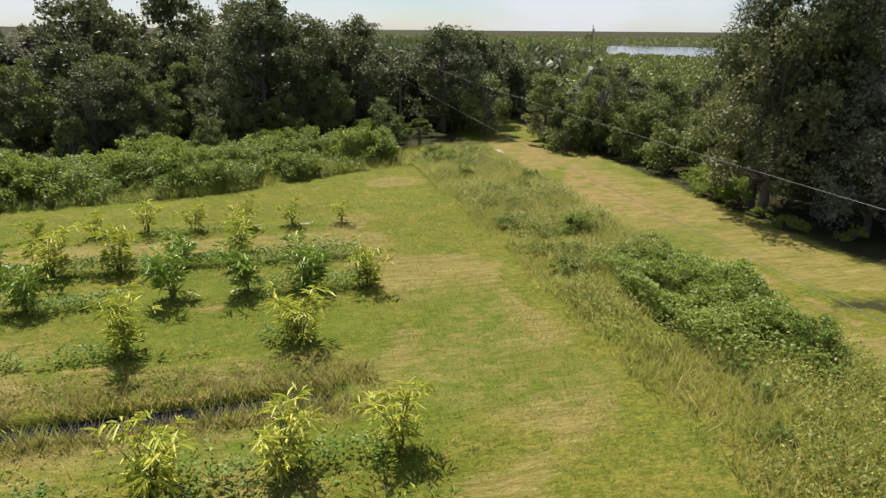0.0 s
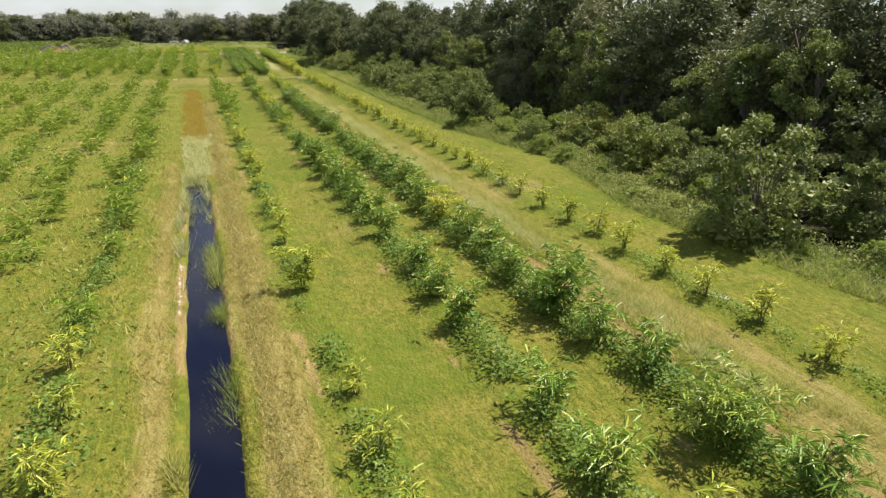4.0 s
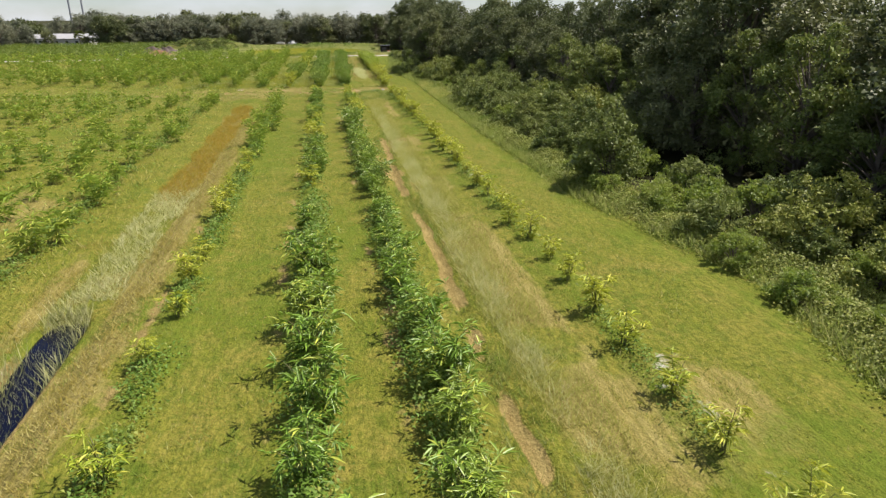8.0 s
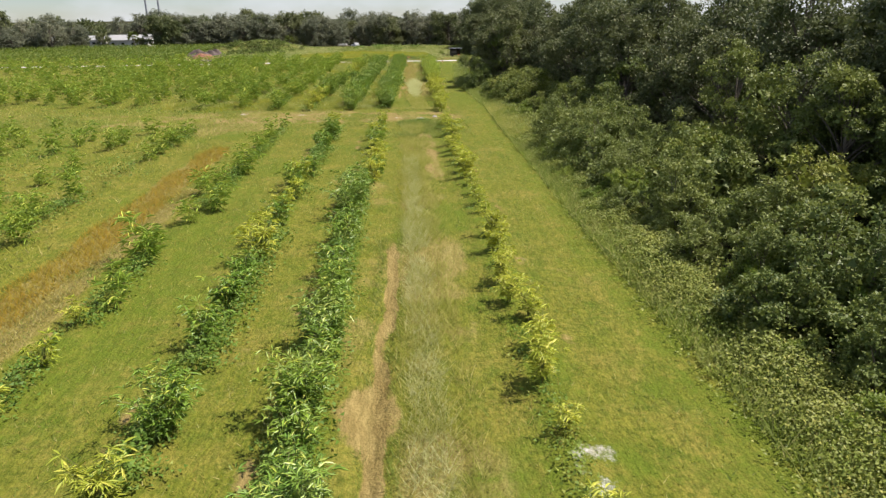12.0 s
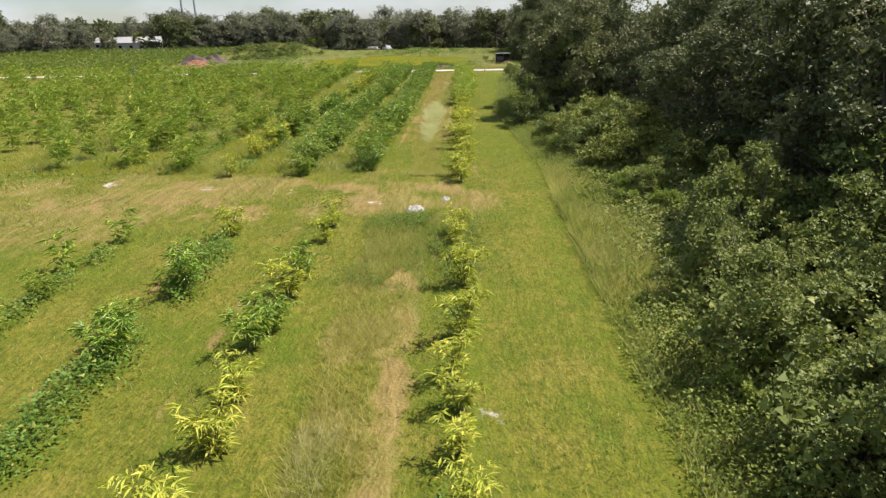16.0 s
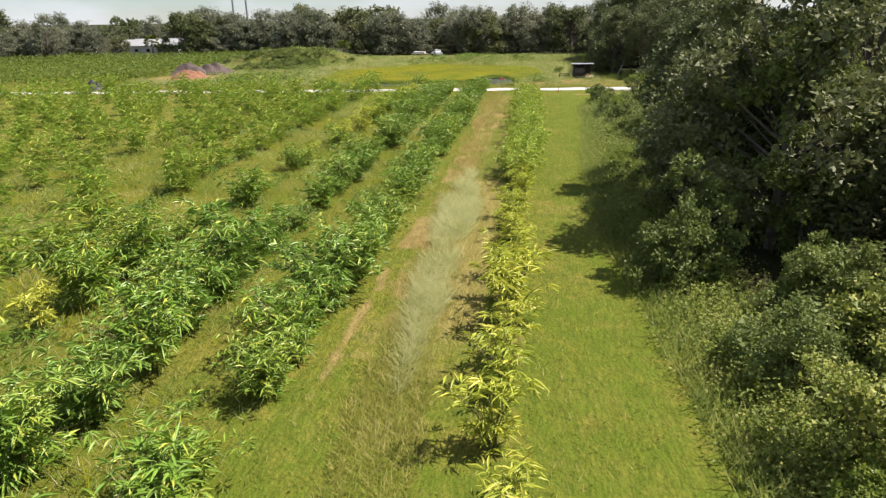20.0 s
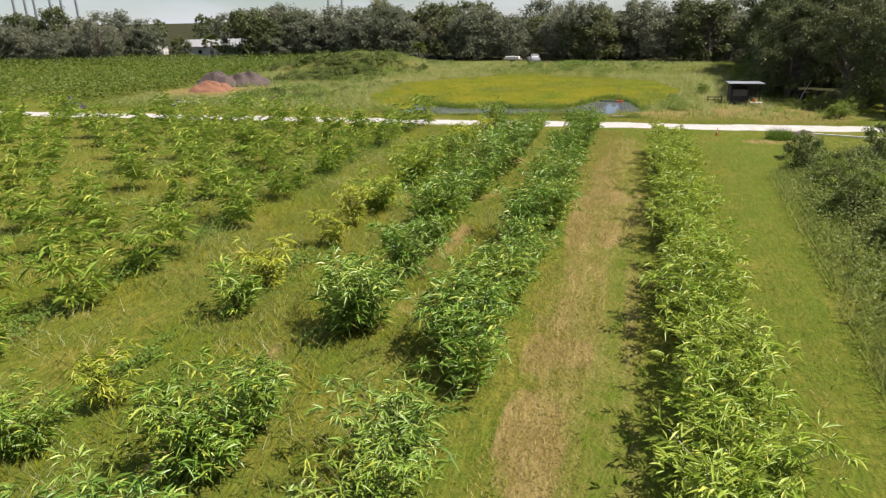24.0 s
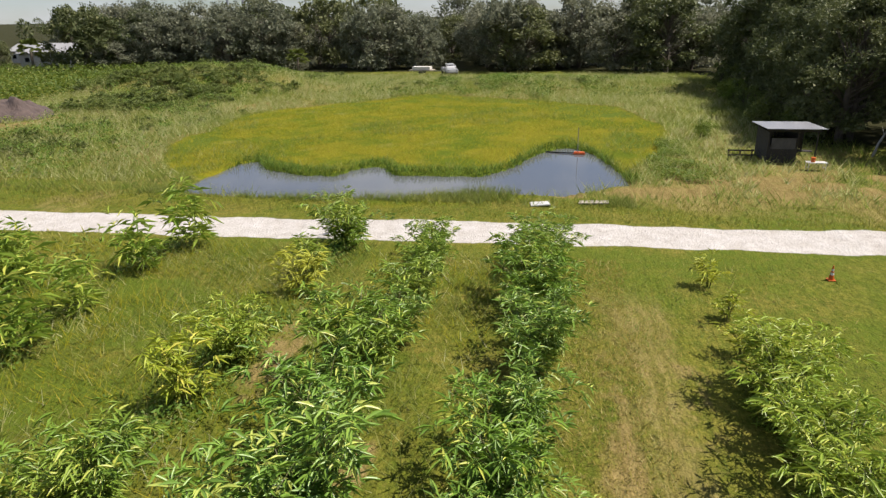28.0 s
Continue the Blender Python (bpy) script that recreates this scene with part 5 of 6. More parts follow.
blade_field("strip_grass", "dry tan grass tufts in the overgrown strip", 20000, 12.0, 21.8, -4, 66, 0.25, 0.7, 0.03, 0.9, STRAW, lambda x, y: np.abs(x - 16.8) < 3.8 + 2.0 * fbm(x, y, 3, 91), 0.58, seed=26)
blade_field("marsh_grass", "bright yellow-green marsh grass filling the old pond", 52000, -291, -243, 4, 48, 0.12, 0.3, 0.05, 1.2, REED, lambda x, y: (marsh_mask(x, y) > 0.5) & (pond_mask(x, y) < 0.05), 0.5, seed=17)
blade_field("marsh_grass", "deep green rushes scattered over the marsh", 30000, -291, -243, 4, 48, 0.2, 0.5, 0.05, 0.8, FRINGE, lambda x, y: (marsh_mask(x, y) > 0.3) & (pond_mask(x, y) < 0.05) & ((fbm(x, y, 7, 77) > 0.6) | (x > water_line(y) - 1.2 - 3.0 * fbm(x, y, 4, 78))), 0.4, seed=27)
blade_field("pond_reeds", "dark green reeds on the far side of the water", 70000, -262, -246, 14, 43, 0.35, 0.8, 0.05, 0.5, WEED, lambda x, y: (x < water_line(y) + 0.5) & (x > water_line(y) - 1.1) & (y > 15) & (y < 41.5), 0.0, 0.25, seed=18)
blade_field("bank_reeds", "green reeds along the near pond bank", 20000, -245.6, -243.3, 13, 41, 0.2, 0.65, 0.03, 0.6, FRINGE, lambda x, y: ((y < 33.6) | (fbm(x, y, 2, 95) > 0.6)) & (x > -245.8 + 1.8 * fbm(x, y, 1.5, 96)) & (x < -242.7 - 1.8 * fbm(x, y, 1.5, 97)), 0.44, 0.1, seed=22)
blade_field("bank_reeds", "tall green reed clumps standing in the near water", 9000, -247.6, -244.2, 21, 35, 0.5, 1.0, 0.04, 0.5, FRINGE, lambda x, y: (np.abs(y - 23.4) < 1.4 * fbm(x, y, 1.4, 98)) | (np.abs(y - 32) < 4.4 * fbm(x, y, 2, 99)), 0.0, 0.25, seed=33)
blade_field("rough_grass", "rough tall grass on the spoil mound and banks", 120000, -318, -243, -26, 58, 0.25, 0.8, 0.05, 0.8, FRINGE, lambda x, y: (marsh_mask(x, y) < 0.4) & (ground_zones(x, y)[2] < 0.4) & (x < -243.2 - 1.2 * (y > 41)), 0.42, seed=19)
blade_field("woods_fringe_grass", "pale wispy tall grass before the thicket", 24000, -150, -128, 45.6, 52, 0.3, 0.8, 0.03, 0.8, TALL, lambda x, y: (y > woods_edge(x) + 0.2) & (y < woods_edge(x) + 3.2), 0.42, seed=28)
rows_between = lambda x, y: free_ground(x, y) & (np.abs(y - 35.8 + 0.021 * (x + 150)) > 1.2)
blade_field("plot_grass", "tall wispy green grass among the tall bamboo rows", 110000, -236, -150, 6, 35, 0.2, 0.6, 0.03, 0.9, FRINGE, rows_between, 0.58, seed=46)
blade_field("plot_grass", "tall yellow-green grass among the tall bamboo rows", 80000, -236, -150, 6, 35, 0.2, 0.55, 0.03, 0.9, REED, rows_between, 0.6, seed=47)
blade_field("plot_grass", "pale dry grass among the tall bamboo rows", 50000, -236, -150, 6, 35, 0.2, 0.5, 0.025, 1.0, PALE, rows_between, 0.68, seed=48)
blade_field("rut_grass", "rough green grass along the soil rut", 16000, -100, -16, 34.9, 36.6, 0.12, 0.4, 0.03, 0.8, FRINGE, lambda x, y: ground_zones(x, y)[2] < 0.35, 0.52, seed=29)
blade_field("end_grass", "golden green tall grass at the end of the lower rows", 4000, -134, -104, 35.9, 38.4, 0.1, 0.28, 0.025, 0.8, REED, lambda x, y: ground_zones(x, y)[2] < 0.4, 0.4, seed=30)
blade_field("end_grass", "straw-tipped tall grass at the end of the lower rows", 3000, -134, -104, 35.7, 38.6, 0.1, 0.32, 0.025, 0.9, TALL, lambda x, y: ground_zones(x, y)[2] < 0.4, 0.4, seed=32)
blade_field("ditch_reeds", "dark grey-green reeds on the ditch's inner side", 7000, -47, -30, 20.5, 21.3, 0.5, 1.0, 0.03, 0.6, FRINGE, lambda x, y: fbm(x, y, 2.4, 63) > 0.45, 0.0, 0.0, seed=31)
blade_field("thicket_grass", "bright rough grass in the thicket", 26000, -24, 12, 49, 66, 0.4, 1.1, 0.04, 0.45, TALL, lambda x, y: y > woods_edge(x), 0.4, seed=20)
blade_field("roadside_grass", "short grass between the road and the pond", 16000, -244.5, -241, -30, 60, 0.08, 0.25, 0.04, 0.6, GRASS, None, 0.4, seed=21)
blade_field("ditch_bank_grass", "long grass overhanging the ditch", 9000, -14, 3, 18.6, 22.2, 0.25, 0.6, 0.035, 0.7, STRAW, lambda x, y: np.abs(y - 20.3) > 0.35, 0.4, seed=23)
weed_field("row_weeds", "dense green leafy weeds under the bamboo row", 34000, 4, -112, lambda x: np.where(x > -30, 34.3, 33.6), 1.1, 1.0, 0.16, WEED, None, 0.5, 0.3, 1)
weed_field("row_weeds", "green leafy weeds under the second bamboo row", 30000, 4, -136, 29.8, 1.1, 0.9, 0.16, WEED, None, 0.5, 0.42, 2)
weed_field("row_weeds", "sparse green weeds under the yellow bamboo row", 18000, 1, -134, 24.6, 0.9, 0.6, 0.15, WEED, None, 0.5, 0.47, 3)
weed_field("row_weeds", "low green weeds round the small bamboo plants", 9000, 4, -138, 40.7, 0.8, 0.35, 0.13, WEED, None, 0.5, 0.52, 4)
weed_field("row_weeds", "low green weeds along the row beyond the ditch", 16000, 4, -134, 16.1, 1.1, 0.7, 0.16, WEED, None, 0.5, 0.45, 5)
weed_field("row_weeds", "green weeds at the end of the lower rows", 22000, -130.0, -139.4, 38.9, 4.2, 0.45, 0.09, VINE, None, 0.5, 0.47, 6)
for k, (y0, slope) in enumerate(((34.4, -0.021), (30.2, -0.018), (25.3, -0.03), (20.8, 0.0))):
    weed_field("row_weeds", "green weeds under the tall bamboo row", 13000, -150, -236, lambda x: y0 + (x + 150) * slope - 0.3, 1.1, 0.5, 0.15, WEED, None, 0.5, 0.48, 10 + k)
weed_field("edge_weeds", "tangled green weeds at the foot of the woods", 30000, -2, -236, lambda x: woods_edge(x) + 3.6, 2.4, 1.2, 0.12, THICKET, None, 0.55, 0.36, 20)
weed_field("edge_weeds", "bright green creepers along the foot of the woods", 36000, -2, -236, lambda x: woods_edge(x) + 1.7, 1.7, 0.8, 0.11, VINE, None, 0.55, 0.45, 25)
weed_field("edge_weeds", "dense leafy weeds at the mown edge of the woods", 64000, -38, -104, lambda x: woods_edge(x) + 2.3, 2.6, 1.0, 0.12, THICKET, None, 0.55, 0.3, 26)
weed_field("edge_weeds", "dense leafy weeds before the woodland shrubs", 44000, -104, -198, lambda x: woods_edge(x) + 2.2, 2.2, 0.9, 0.12, THICKET, lambda x, y: (x > -128) | (x < -150), 0.55, 0.34, 27)
weed_field("strip_weeds", "olive green weeds in the overgrown strip", 46000, 12.5, 21.2, lambda x: 30 + 34 * (RNG.random(len(x)) * 2 - 1), 2.0, 1.2, 0.12, THICKET, None, 0.55, 0.5, 21)
weed_field("strip_weeds", "bright leafy weeds heaped beside the sandy track", 22000, 15.0, 20.5, 23.5, 7.5, 1.9, 0.18, VINE, None, 0.5, 0.40, 22)
weed_field("pond_weeds", "green weeds on the bank beside the pond", 9000, -262, -249, 44, 3.0, 0.6, 0.14, VINE, lambda x, y: (marsh_mask(x, y) < 0.6) & (y < 47.5), 0.5, 0.42, 23)
weed_field("thicket_weeds", "bright green vines smothering the thicket", 100000, -26, 11, lambda x: woods_edge(x) + 6.0, 8.0, 2.7, 0.2, VINE, lambda x, y: y > woods_edge(x) + 0.3, 0.6, 0.36, 24)


def crop_field():
    rng = np.random.default_rng(77)
    n = 40000
    x, y = -246 - 80 * rng.random(n), -26 - 100 * rng.random(n) ** 1.3
    ok = (y < -25.8 - 0.04 * (x + 246) * 0 - 0.0) & (x < -245) & (y + 0.04 * x < -15.6)
    x, y = x[ok], np.round(y[ok] / 1.1) * 1.1 + rng.normal(size=ok.sum()) * 0.22
    m = len(x)
    b = np.stack([x, y, 0.15 + 1.7 * rng.random(m)], 1)
    d = rng.normal(size=(m, 3))
    d[:, 2] = np.abs(d[:, 2]) * 0.7
    L = 0.45 + 0.35 * rng.random(m)
    v, f = leaves(b, d, L, L * 0.3, 0.2, rng)
    tagged(part_np("crop_plants", mesh_np("crop_plants", v, f, 3), CROP), "dense green nursery plants in close rows", "crop", kind="stuff")


crop_field()

blade_field("rough_grass", "pale dry grass tufts on the spoil mound", 90000, -318, -246, -26, 54, 0.25, 0.8, 0.05, 0.9, PALE, lambda x, y: (marsh_mask(x, y) < 0.4) & (ground_zones(x, y)[2] < 0.4), 0.5, seed=45)
weed_field("field_weeds", "low green weeds between the distant rows", 40000, 2, -237, 6.0, 26.0, 0.5, 0.2, WEED, lambda x, y: (y < 18) & free_ground(x, y), 0.6, 0.5, 31)
weed_field("mound_weeds", "rough green weeds over the spoil mound", 46000, -316, -246, -8.0, 22.0, 0.9, 0.2, WEED, lambda x, y: (marsh_mask(x, y) < 0.3) & (ground_zones(x, y)[2] < 0.4), 0.6, 0.53, 32)
weed_field("bank_weeds", "green weeds on the far bank of the marsh", 22000, -308, -288, 30.0, 26.0, 1.0, 0.2, WEED, lambda x, y: marsh_mask(x, y) < 0.3, 0.6, 0.5, 33)
weed_field("hollow_weeds", "dark tangled weeds in the shaded hollow of the woods", 50000, -152, -132, 55.0, 7.0, 1.3, 0.2, SHRUB, None, 0.6, 0.0, 35)
weed_field("corner_weeds", "dense dark green weeds at the corner of the woods", 44000, -198, -226, lambda x: woods_edge(x) + 6.0, 6.0, 1.5, 0.14, SHRUB, lambda x, y: y > woods_edge(x) + 0.4, 0.6, 0.33, 34)

blade_field("green_tufts", "scattered green grass tufts in the mown plots", 130000, -236, 11, 14, 46, 0.08, 0.26, 0.03, 0.9, FRINGE, lambda x, y: free_ground(x, y) & inside(x, y), 0.61, seed=41)
blade_field("straw_tufts", "scattered dry grass tufts in the mown plots", 110000, -236, 11, 14, 46, 0.06, 0.22, 0.025, 1.0, STRAW, lambda x, y: free_ground(x, y) & inside(x, y), 0.63, seed=42)
blade_field("patch_grass", "rough bright green grass at the end of the lower rows", 9000, -139.8, -129.5, 35.8, 41.8, 0.15, 0.45, 0.03, 0.8, FRINGE, free_ground, 0.46, seed=49)
blade_field("track_straw", "flattened straw lying along the earth track", 6000, -234, -163, 36.9, 40.6, 0.03, 0.12, 0.03, 1.0, STRAW, lambda x, y: fbm(x * 0.1, y, 0.7, 71) < 0.5, 0.3, seed=51)
blade_field("track_straw", "green tufts in strips along the earth track", 9000, -234, -163, 37.0, 40.6, 0.06, 0.2, 0.03, 0.9, FRINGE, lambda x, y: fbm(x * 0.1, y, 0.9, 73) < 0.4, 0.4, seed=52)
blade_field("path_tufts", "rough green grass tufts on the cross path", 26000, -150, -136, -20, 44, 0.1, 0.32, 0.03, 0.9, FRINGE, lambda x, y: free_ground(x, y), 0.62, seed=43)
weed_field("path_weeds", "low weeds creeping over the cross path", 9000, -150, -136, 30.0, 16.0, 0.25, 0.09, WEED, free_ground, 0.6, 0.62, 44)

# ---- built things ----
METAL_ROOF = solid("galvanised_sheet", (0.396, 0.41, 0.432), (0.518, 0.526, 0.54), 1.2, 0.4, 0.6, 0.1)
DARK_WOOD = solid("dark_boards", (0.0186, 0.0167, 0.0155), (0.0558, 0.0496, 0.0434), 3, 0.85)
PALE_PANEL = solid("weathered_panel", (0.035, 0.034, 0.036), (0.11, 0.105, 0.1), 2.2, 0.8)
WHITE = solid("white_plastic", (0.504, 0.504, 0.49), (0.59, 0.59, 0.576), 2, 0.45, 0, 0.05)
ORANGE = solid("orange_plastic", (0.465, 0.0806, 0.0124), (0.527, 0.118, 0.0186), 4, 0.45, 0, 0.05)
BLACK = solid("black_rubber", (0.00744, 0.00744, 0.00806), (0.0248, 0.0248, 0.0248), 3, 0.6)
PLANK = solid("pale_plank", (0.26, 0.223, 0.174), (0.422, 0.384, 0.322), 2, 0.8)
RED_SOIL = solid("red_soil", (0.149, 0.062, 0.031), (0.26, 0.124, 0.0682), 1.3, 0.95, 0, 0.8, 8)
DARK_SOIL = solid("dark_soil", (0.0434, 0.031, 0.0279), (0.118, 0.0868, 0.0744), 1.3, 0.95, 0, 0.8, 8)
STEEL = solid("grey_steel", (0.236, 0.242, 0.26), (0.31, 0.316, 0.335), 0.4, 0.5, 0.5, 0.05)
WALL_PAINT = solid("pale_wall_paint", (0.5, 0.48, 0.45), (0.62, 0.6, 0.57), 0.8, 0.8)
WHITE_ROOF = solid("white_roof_sheet", (0.3, 0.3, 0.3), (0.4, 0.4, 0.395), 0.6, 0.5, 0.2, 0.1)
POLE_WOOD = solid("pole_wood", (0.0992, 0.0806, 0.062), (0.186, 0.161, 0.13), 3, 0.9)
CAR_PAINT = solid("white_car_paint", (0.518, 0.526, 0.533), (0.576, 0.576, 0.583), 1, 0.25, 0.0, 0.02)
GLASS_DARK = solid("dark_window_glass", (0.0062, 0.00744, 0.00868), (0.0186, 0.0198, 0.0217), 1, 0.08, 0.0, 0.0)


def corrugated(x0, x1, y0, y1, z, fall, step=0.09):
    """A ribbed roof sheet, ribs along x, with thickness."""
    bm = bmesh.new()
    n = int((y1 - y0) / step)
    rows = []
    for x, dz in ((x0, 0.0), (x1, fall)):
        for t in (0.0, -0.02):
            rows.append([bm.verts.new((x, y0 + k * step, z + dz + t + (0.018 if k % 2 else 0.0))) for k in range(n + 1)])
    a, b, c, d = rows
    for k in range(n):
        bm.faces.new((a[k], a[k + 1], c[k + 1], c[k]))
        bm.faces.new((b[k], d[k], d[k + 1], b[k + 1]))
        bm.faces.new((a[k], b[k], b[k + 1], a[k + 1]))
        bm.faces.new((c[k], c[k + 1], d[k + 1], d[k]))
    bm.faces.new((a[0], c[0], d[0], b[0]))
    bm.faces.new((a[n], b[n], d[n], c[n]))
    return bm


def shed():
    root = new("shed")
    root.location = (-256.3, 51.2, 0)
    for dx in (1.6, -1.6):
        for dy in (-1.85, 0.35, 1.85):
            part("post", box(bmesh.new(), dx, dy, 1.15, 0.1, 0.1, 2.5, 0.008), DARK_WOOD, root)
    for k in range(14):
        part("wall_board", box(bmesh.new(), -1.68, -1.78 + k * 0.27, 1.15, 0.03, 0.25, 2.2, 0.004), DARK_WOOD, root)
    for k in range(8):
        part("wall_board", box(bmesh.new(), 1.68, -1.72 + k * 0.27, 0.62, 0.03, 0.25, 1.25, 0.004), DARK_WOOD, root)
    for k in range(9):
        part("wall_board", box(bmesh.new(), -1.4 + k * 0.36, -1.92, 1.15, 0.33, 0.03, 2.2, 0.004), DARK_WOOD, root)
    part("panel", box(bmesh.new(), 1.72, -0.75, 1.45, 0.03, 1.9, 0.8, 0.006), PALE_PANEL, root, "pale weathered panel on the shed front")
    part("partition", box(bmesh.new(), 0, 0.35, 1.1, 3.1, 0.04, 2.1, 0.004), DARK_WOOD, root)
    part("shelf", box(bmesh.new(), 0.9, 1.1, 0.8, 0.7, 1.3, 0.05, 0.006), DARK_WOOD, root)
    for dx in (1.65, 0, -1.65):
        part("roof_beam", box(bmesh.new(), dx, 0, 2.37, 0.08, 4.2, 0.1, 0.006), DARK_WOOD, root)
    part("roof", corrugated(-2.3, 2.3, -2.3, 2.3, 2.50, 0.10), METAL_ROOF, root, "light grey ribbed sheet-metal roof")
    root.scale = (0.78, 0.76, 0.86)
    tagged(root, "small dark open-fronted shed with a grey metal roof", "shed")


shed()


def railing():
    root = new("low_railing")
    root.location = (-255.2, 48.2, 0)
    for dy in (-0.7, 0.0, 0.7):
        part("post", box(bmesh.new(), 0, dy, 0.38, 0.08, 0.08, 0.85, 0.006), DARK_WOOD, root)
    for z in (0.45, 0.75):
        part("rail", box(bmesh.new(), 0.05, 0, z, 0.03, 1.6, 0.09, 0.005), DARK_WOOD, root)
    tagged(root, "low dark wooden rail beside the shed", "railing")


railing()


def table():
    root = new("table")
    root.location = (-253.0, 52.0, 0.05)
    part("tabletop", box(bmesh.new(), 0, 0, 0.74, 0.7, 1.6, 0.05, 0.012), WHITE, root)
    for dx in (-0.28, 0.28):
        for dy in (-0.7, 0.7):
            part("leg", tube(bmesh.new(), [(dx, dy, -0.02), (dx, dy, 0.72)], [0.03, 0.03], 8), WHITE, root)
    for dy in (-0.7, 0.7):
        part("crossbar", tube(bmesh.new(), [(-0.28, dy, 0.25), (0.28, dy, 0.25)], [0.02, 0.02], 6), WHITE, root)
    root.scale = (0.8, 0.7, 0.62)
    tagged(root, "low white plastic table standing before the shed", "table")
    pot = new("bucket")
    pot.location = (-253.0, 51.8, 0.52)
    part("body", tube(bmesh.new(), [(0, 0, 0), (0, 0, 0.26)], [0.11, 0.14], 12), ORANGE, pot)
    part("rim", tube(bmesh.new(), [(0, 0, 0.255), (0, 0, 0.28)], [0.15, 0.15], 12), ORANGE, pot)
    tagged(pot, "small orange bucket standing on the white table", "bucket")


table()


def cone():
    root = new("traffic_cone")
    root.location, root.scale = (-234.9, 46.35, 0.03), (0.75, 0.75, 0.75)
    part("base", box(bmesh.new(), 0, 0, 0.02, 0.36, 0.36, 0.04, 0.012), ORANGE, root)
    edge = lambda z: 0.135 - 0.105 * z / 0.72
    for z0, z1, mat, name in ((0.04, 0.28, ORANGE, "body"), (0.28, 0.40, WHITE, "reflective_band"), (0.40, 0.48, ORANGE, "body"), (0.48, 0.58, WHITE, "reflective_band"), (0.58, 0.74, ORANGE, "tip")):
        part(name, tube(bmesh.new(), [(0, 0, z0), (0, 0, z1)], [edge(z0), edge(z1)], 16), mat, root)
    tagged(root, "orange traffic cone with two white bands on grass", "traffic cone")


cone()


def board(name, x, y, sx, sy, turn, label, mat):
    bm = box(bmesh.new(), 0, 0, 0.03, sx, sy, 0.06, 0.012)
    for v in bm.verts:
        v.co.z += 0.03 * noise.noise(v.co * 2)
    ob = part(name, bm, mat)
    ob.matrix_basis = pose(x, y, float(ground_height(np.array(x), np.array(y))) + 0.03, 3, -2, turn)
    tagged(ob, label, "board")


board("flat_board", -243.7, 35.8, 0.75, 1.0, 8, "white flat board lying on the pond bank", WHITE)
board("flat_board", -244.3, 38.5, 0.6, 1.5, -4, "tan plywood board lying on the pond bank", PLANK)


def pond_float():
    root = new("pond_float")
    root.location = (-258.0, 38.2, -0.24)
    part("float_body", box(bmesh.new(), 0, 0, 0.06, 0.45, 0.8, 0.2, 0.05), ORANGE, root)
    part("pole", tube(bmesh.new(), [(0, -0.1, 0.1), (0.05, -0.12, 1.9)], [0.025, 0.02], 6), STEEL, root)
    part("hose", tube(bmesh.new(), [(0, -0.3, 0.08), (-0.2, -1.4, 0.05), (-0.5, -2.4, 0.05)], [0.05, 0.05, 0.05], 6), BLACK, root)
    tagged(root, "red-orange float with a thin pole in the pond", "float")


pond_float()


def heap(name, x, y, rx, ry, h, mat, label, category, seed):
    bm = bmesh.new()
    n = 30
    grid = {}
    for i in range(n + 1):
        for j in range(n + 1):
            u, v = i / n * 2 - 1, j / n * 2 - 1
            r = math.hypot(u, v)
            k = max(0.0, 1 - r ** 2.1) ** 1.15
            lump = noise.noise(Vector((u * 3, v * 3, seed))) * 0.55 + noise.noise(Vector((u * 9, v * 9, seed))) * 0.10
            grid[i, j] = bm.verts.new((u * rx, v * ry, h * max(0.0, k * (1 + lump)) - 0.12))
    for i in range(n):
        for j in range(n):
            bm.faces.new((grid[i, j], grid[i + 1, j], grid[i + 1, j + 1], grid[i, j + 1]))
    ob = part(name, bm, mat)
    ob.location = (x, y, float(ground_height(np.array(x), np.array(y))))
    tagged(ob, label, category)


heap("earth_mound", -271.2, -18.8, 4.0, 4.4, 1.9, DARK_SOIL, "dark purple-brown heap of loose soil", "soil heap", 4.1)
heap("earth_mound", -269.0, -22.2, 4.0, 4.4, 2.1, DARK_SOIL, "dark brown heap of loose soil", "soil heap", 1.3)
heap("earth_mound", -262.4, -19.4, 3.2, 3.6, 1.4, RED_SOIL, "reddish heap of loose soil on the grass", "soil heap", 7.7)
heap("black_tarp", -242.2, -24.9, 1.5, 1.9, 1.2, BLACK, "black plastic-covered heap beside the white road", "heap", 2.2)


def plank_stack():
    root = new("plank_stack")
    root.location = (-246.4, -13.0, 0.02)
    rng = random.Random(3)
    for k in range(16):
        lay = k // 5
        m = pose(0, 0, 0, 0, 0, rng.uniform(-12, 12) + (90 if lay % 2 else 0))
        b = box(bmesh.new(), (rng.uniform(-0.5, 0.5)) * (1 if lay % 2 == 0 else 2), -1.0 + (k % 5) * 0.5, 0.07 + lay * 0.16, 0.28, rng.uniform(2.2, 3.6), 0.12, 0.012)
        b.transform(m)
        part("plank", b, PLANK if k % 3 else DARK_WOOD, root)
    tagged(root, "loose stack of pale planks beside the white road", "plank stack")


plank_stack()


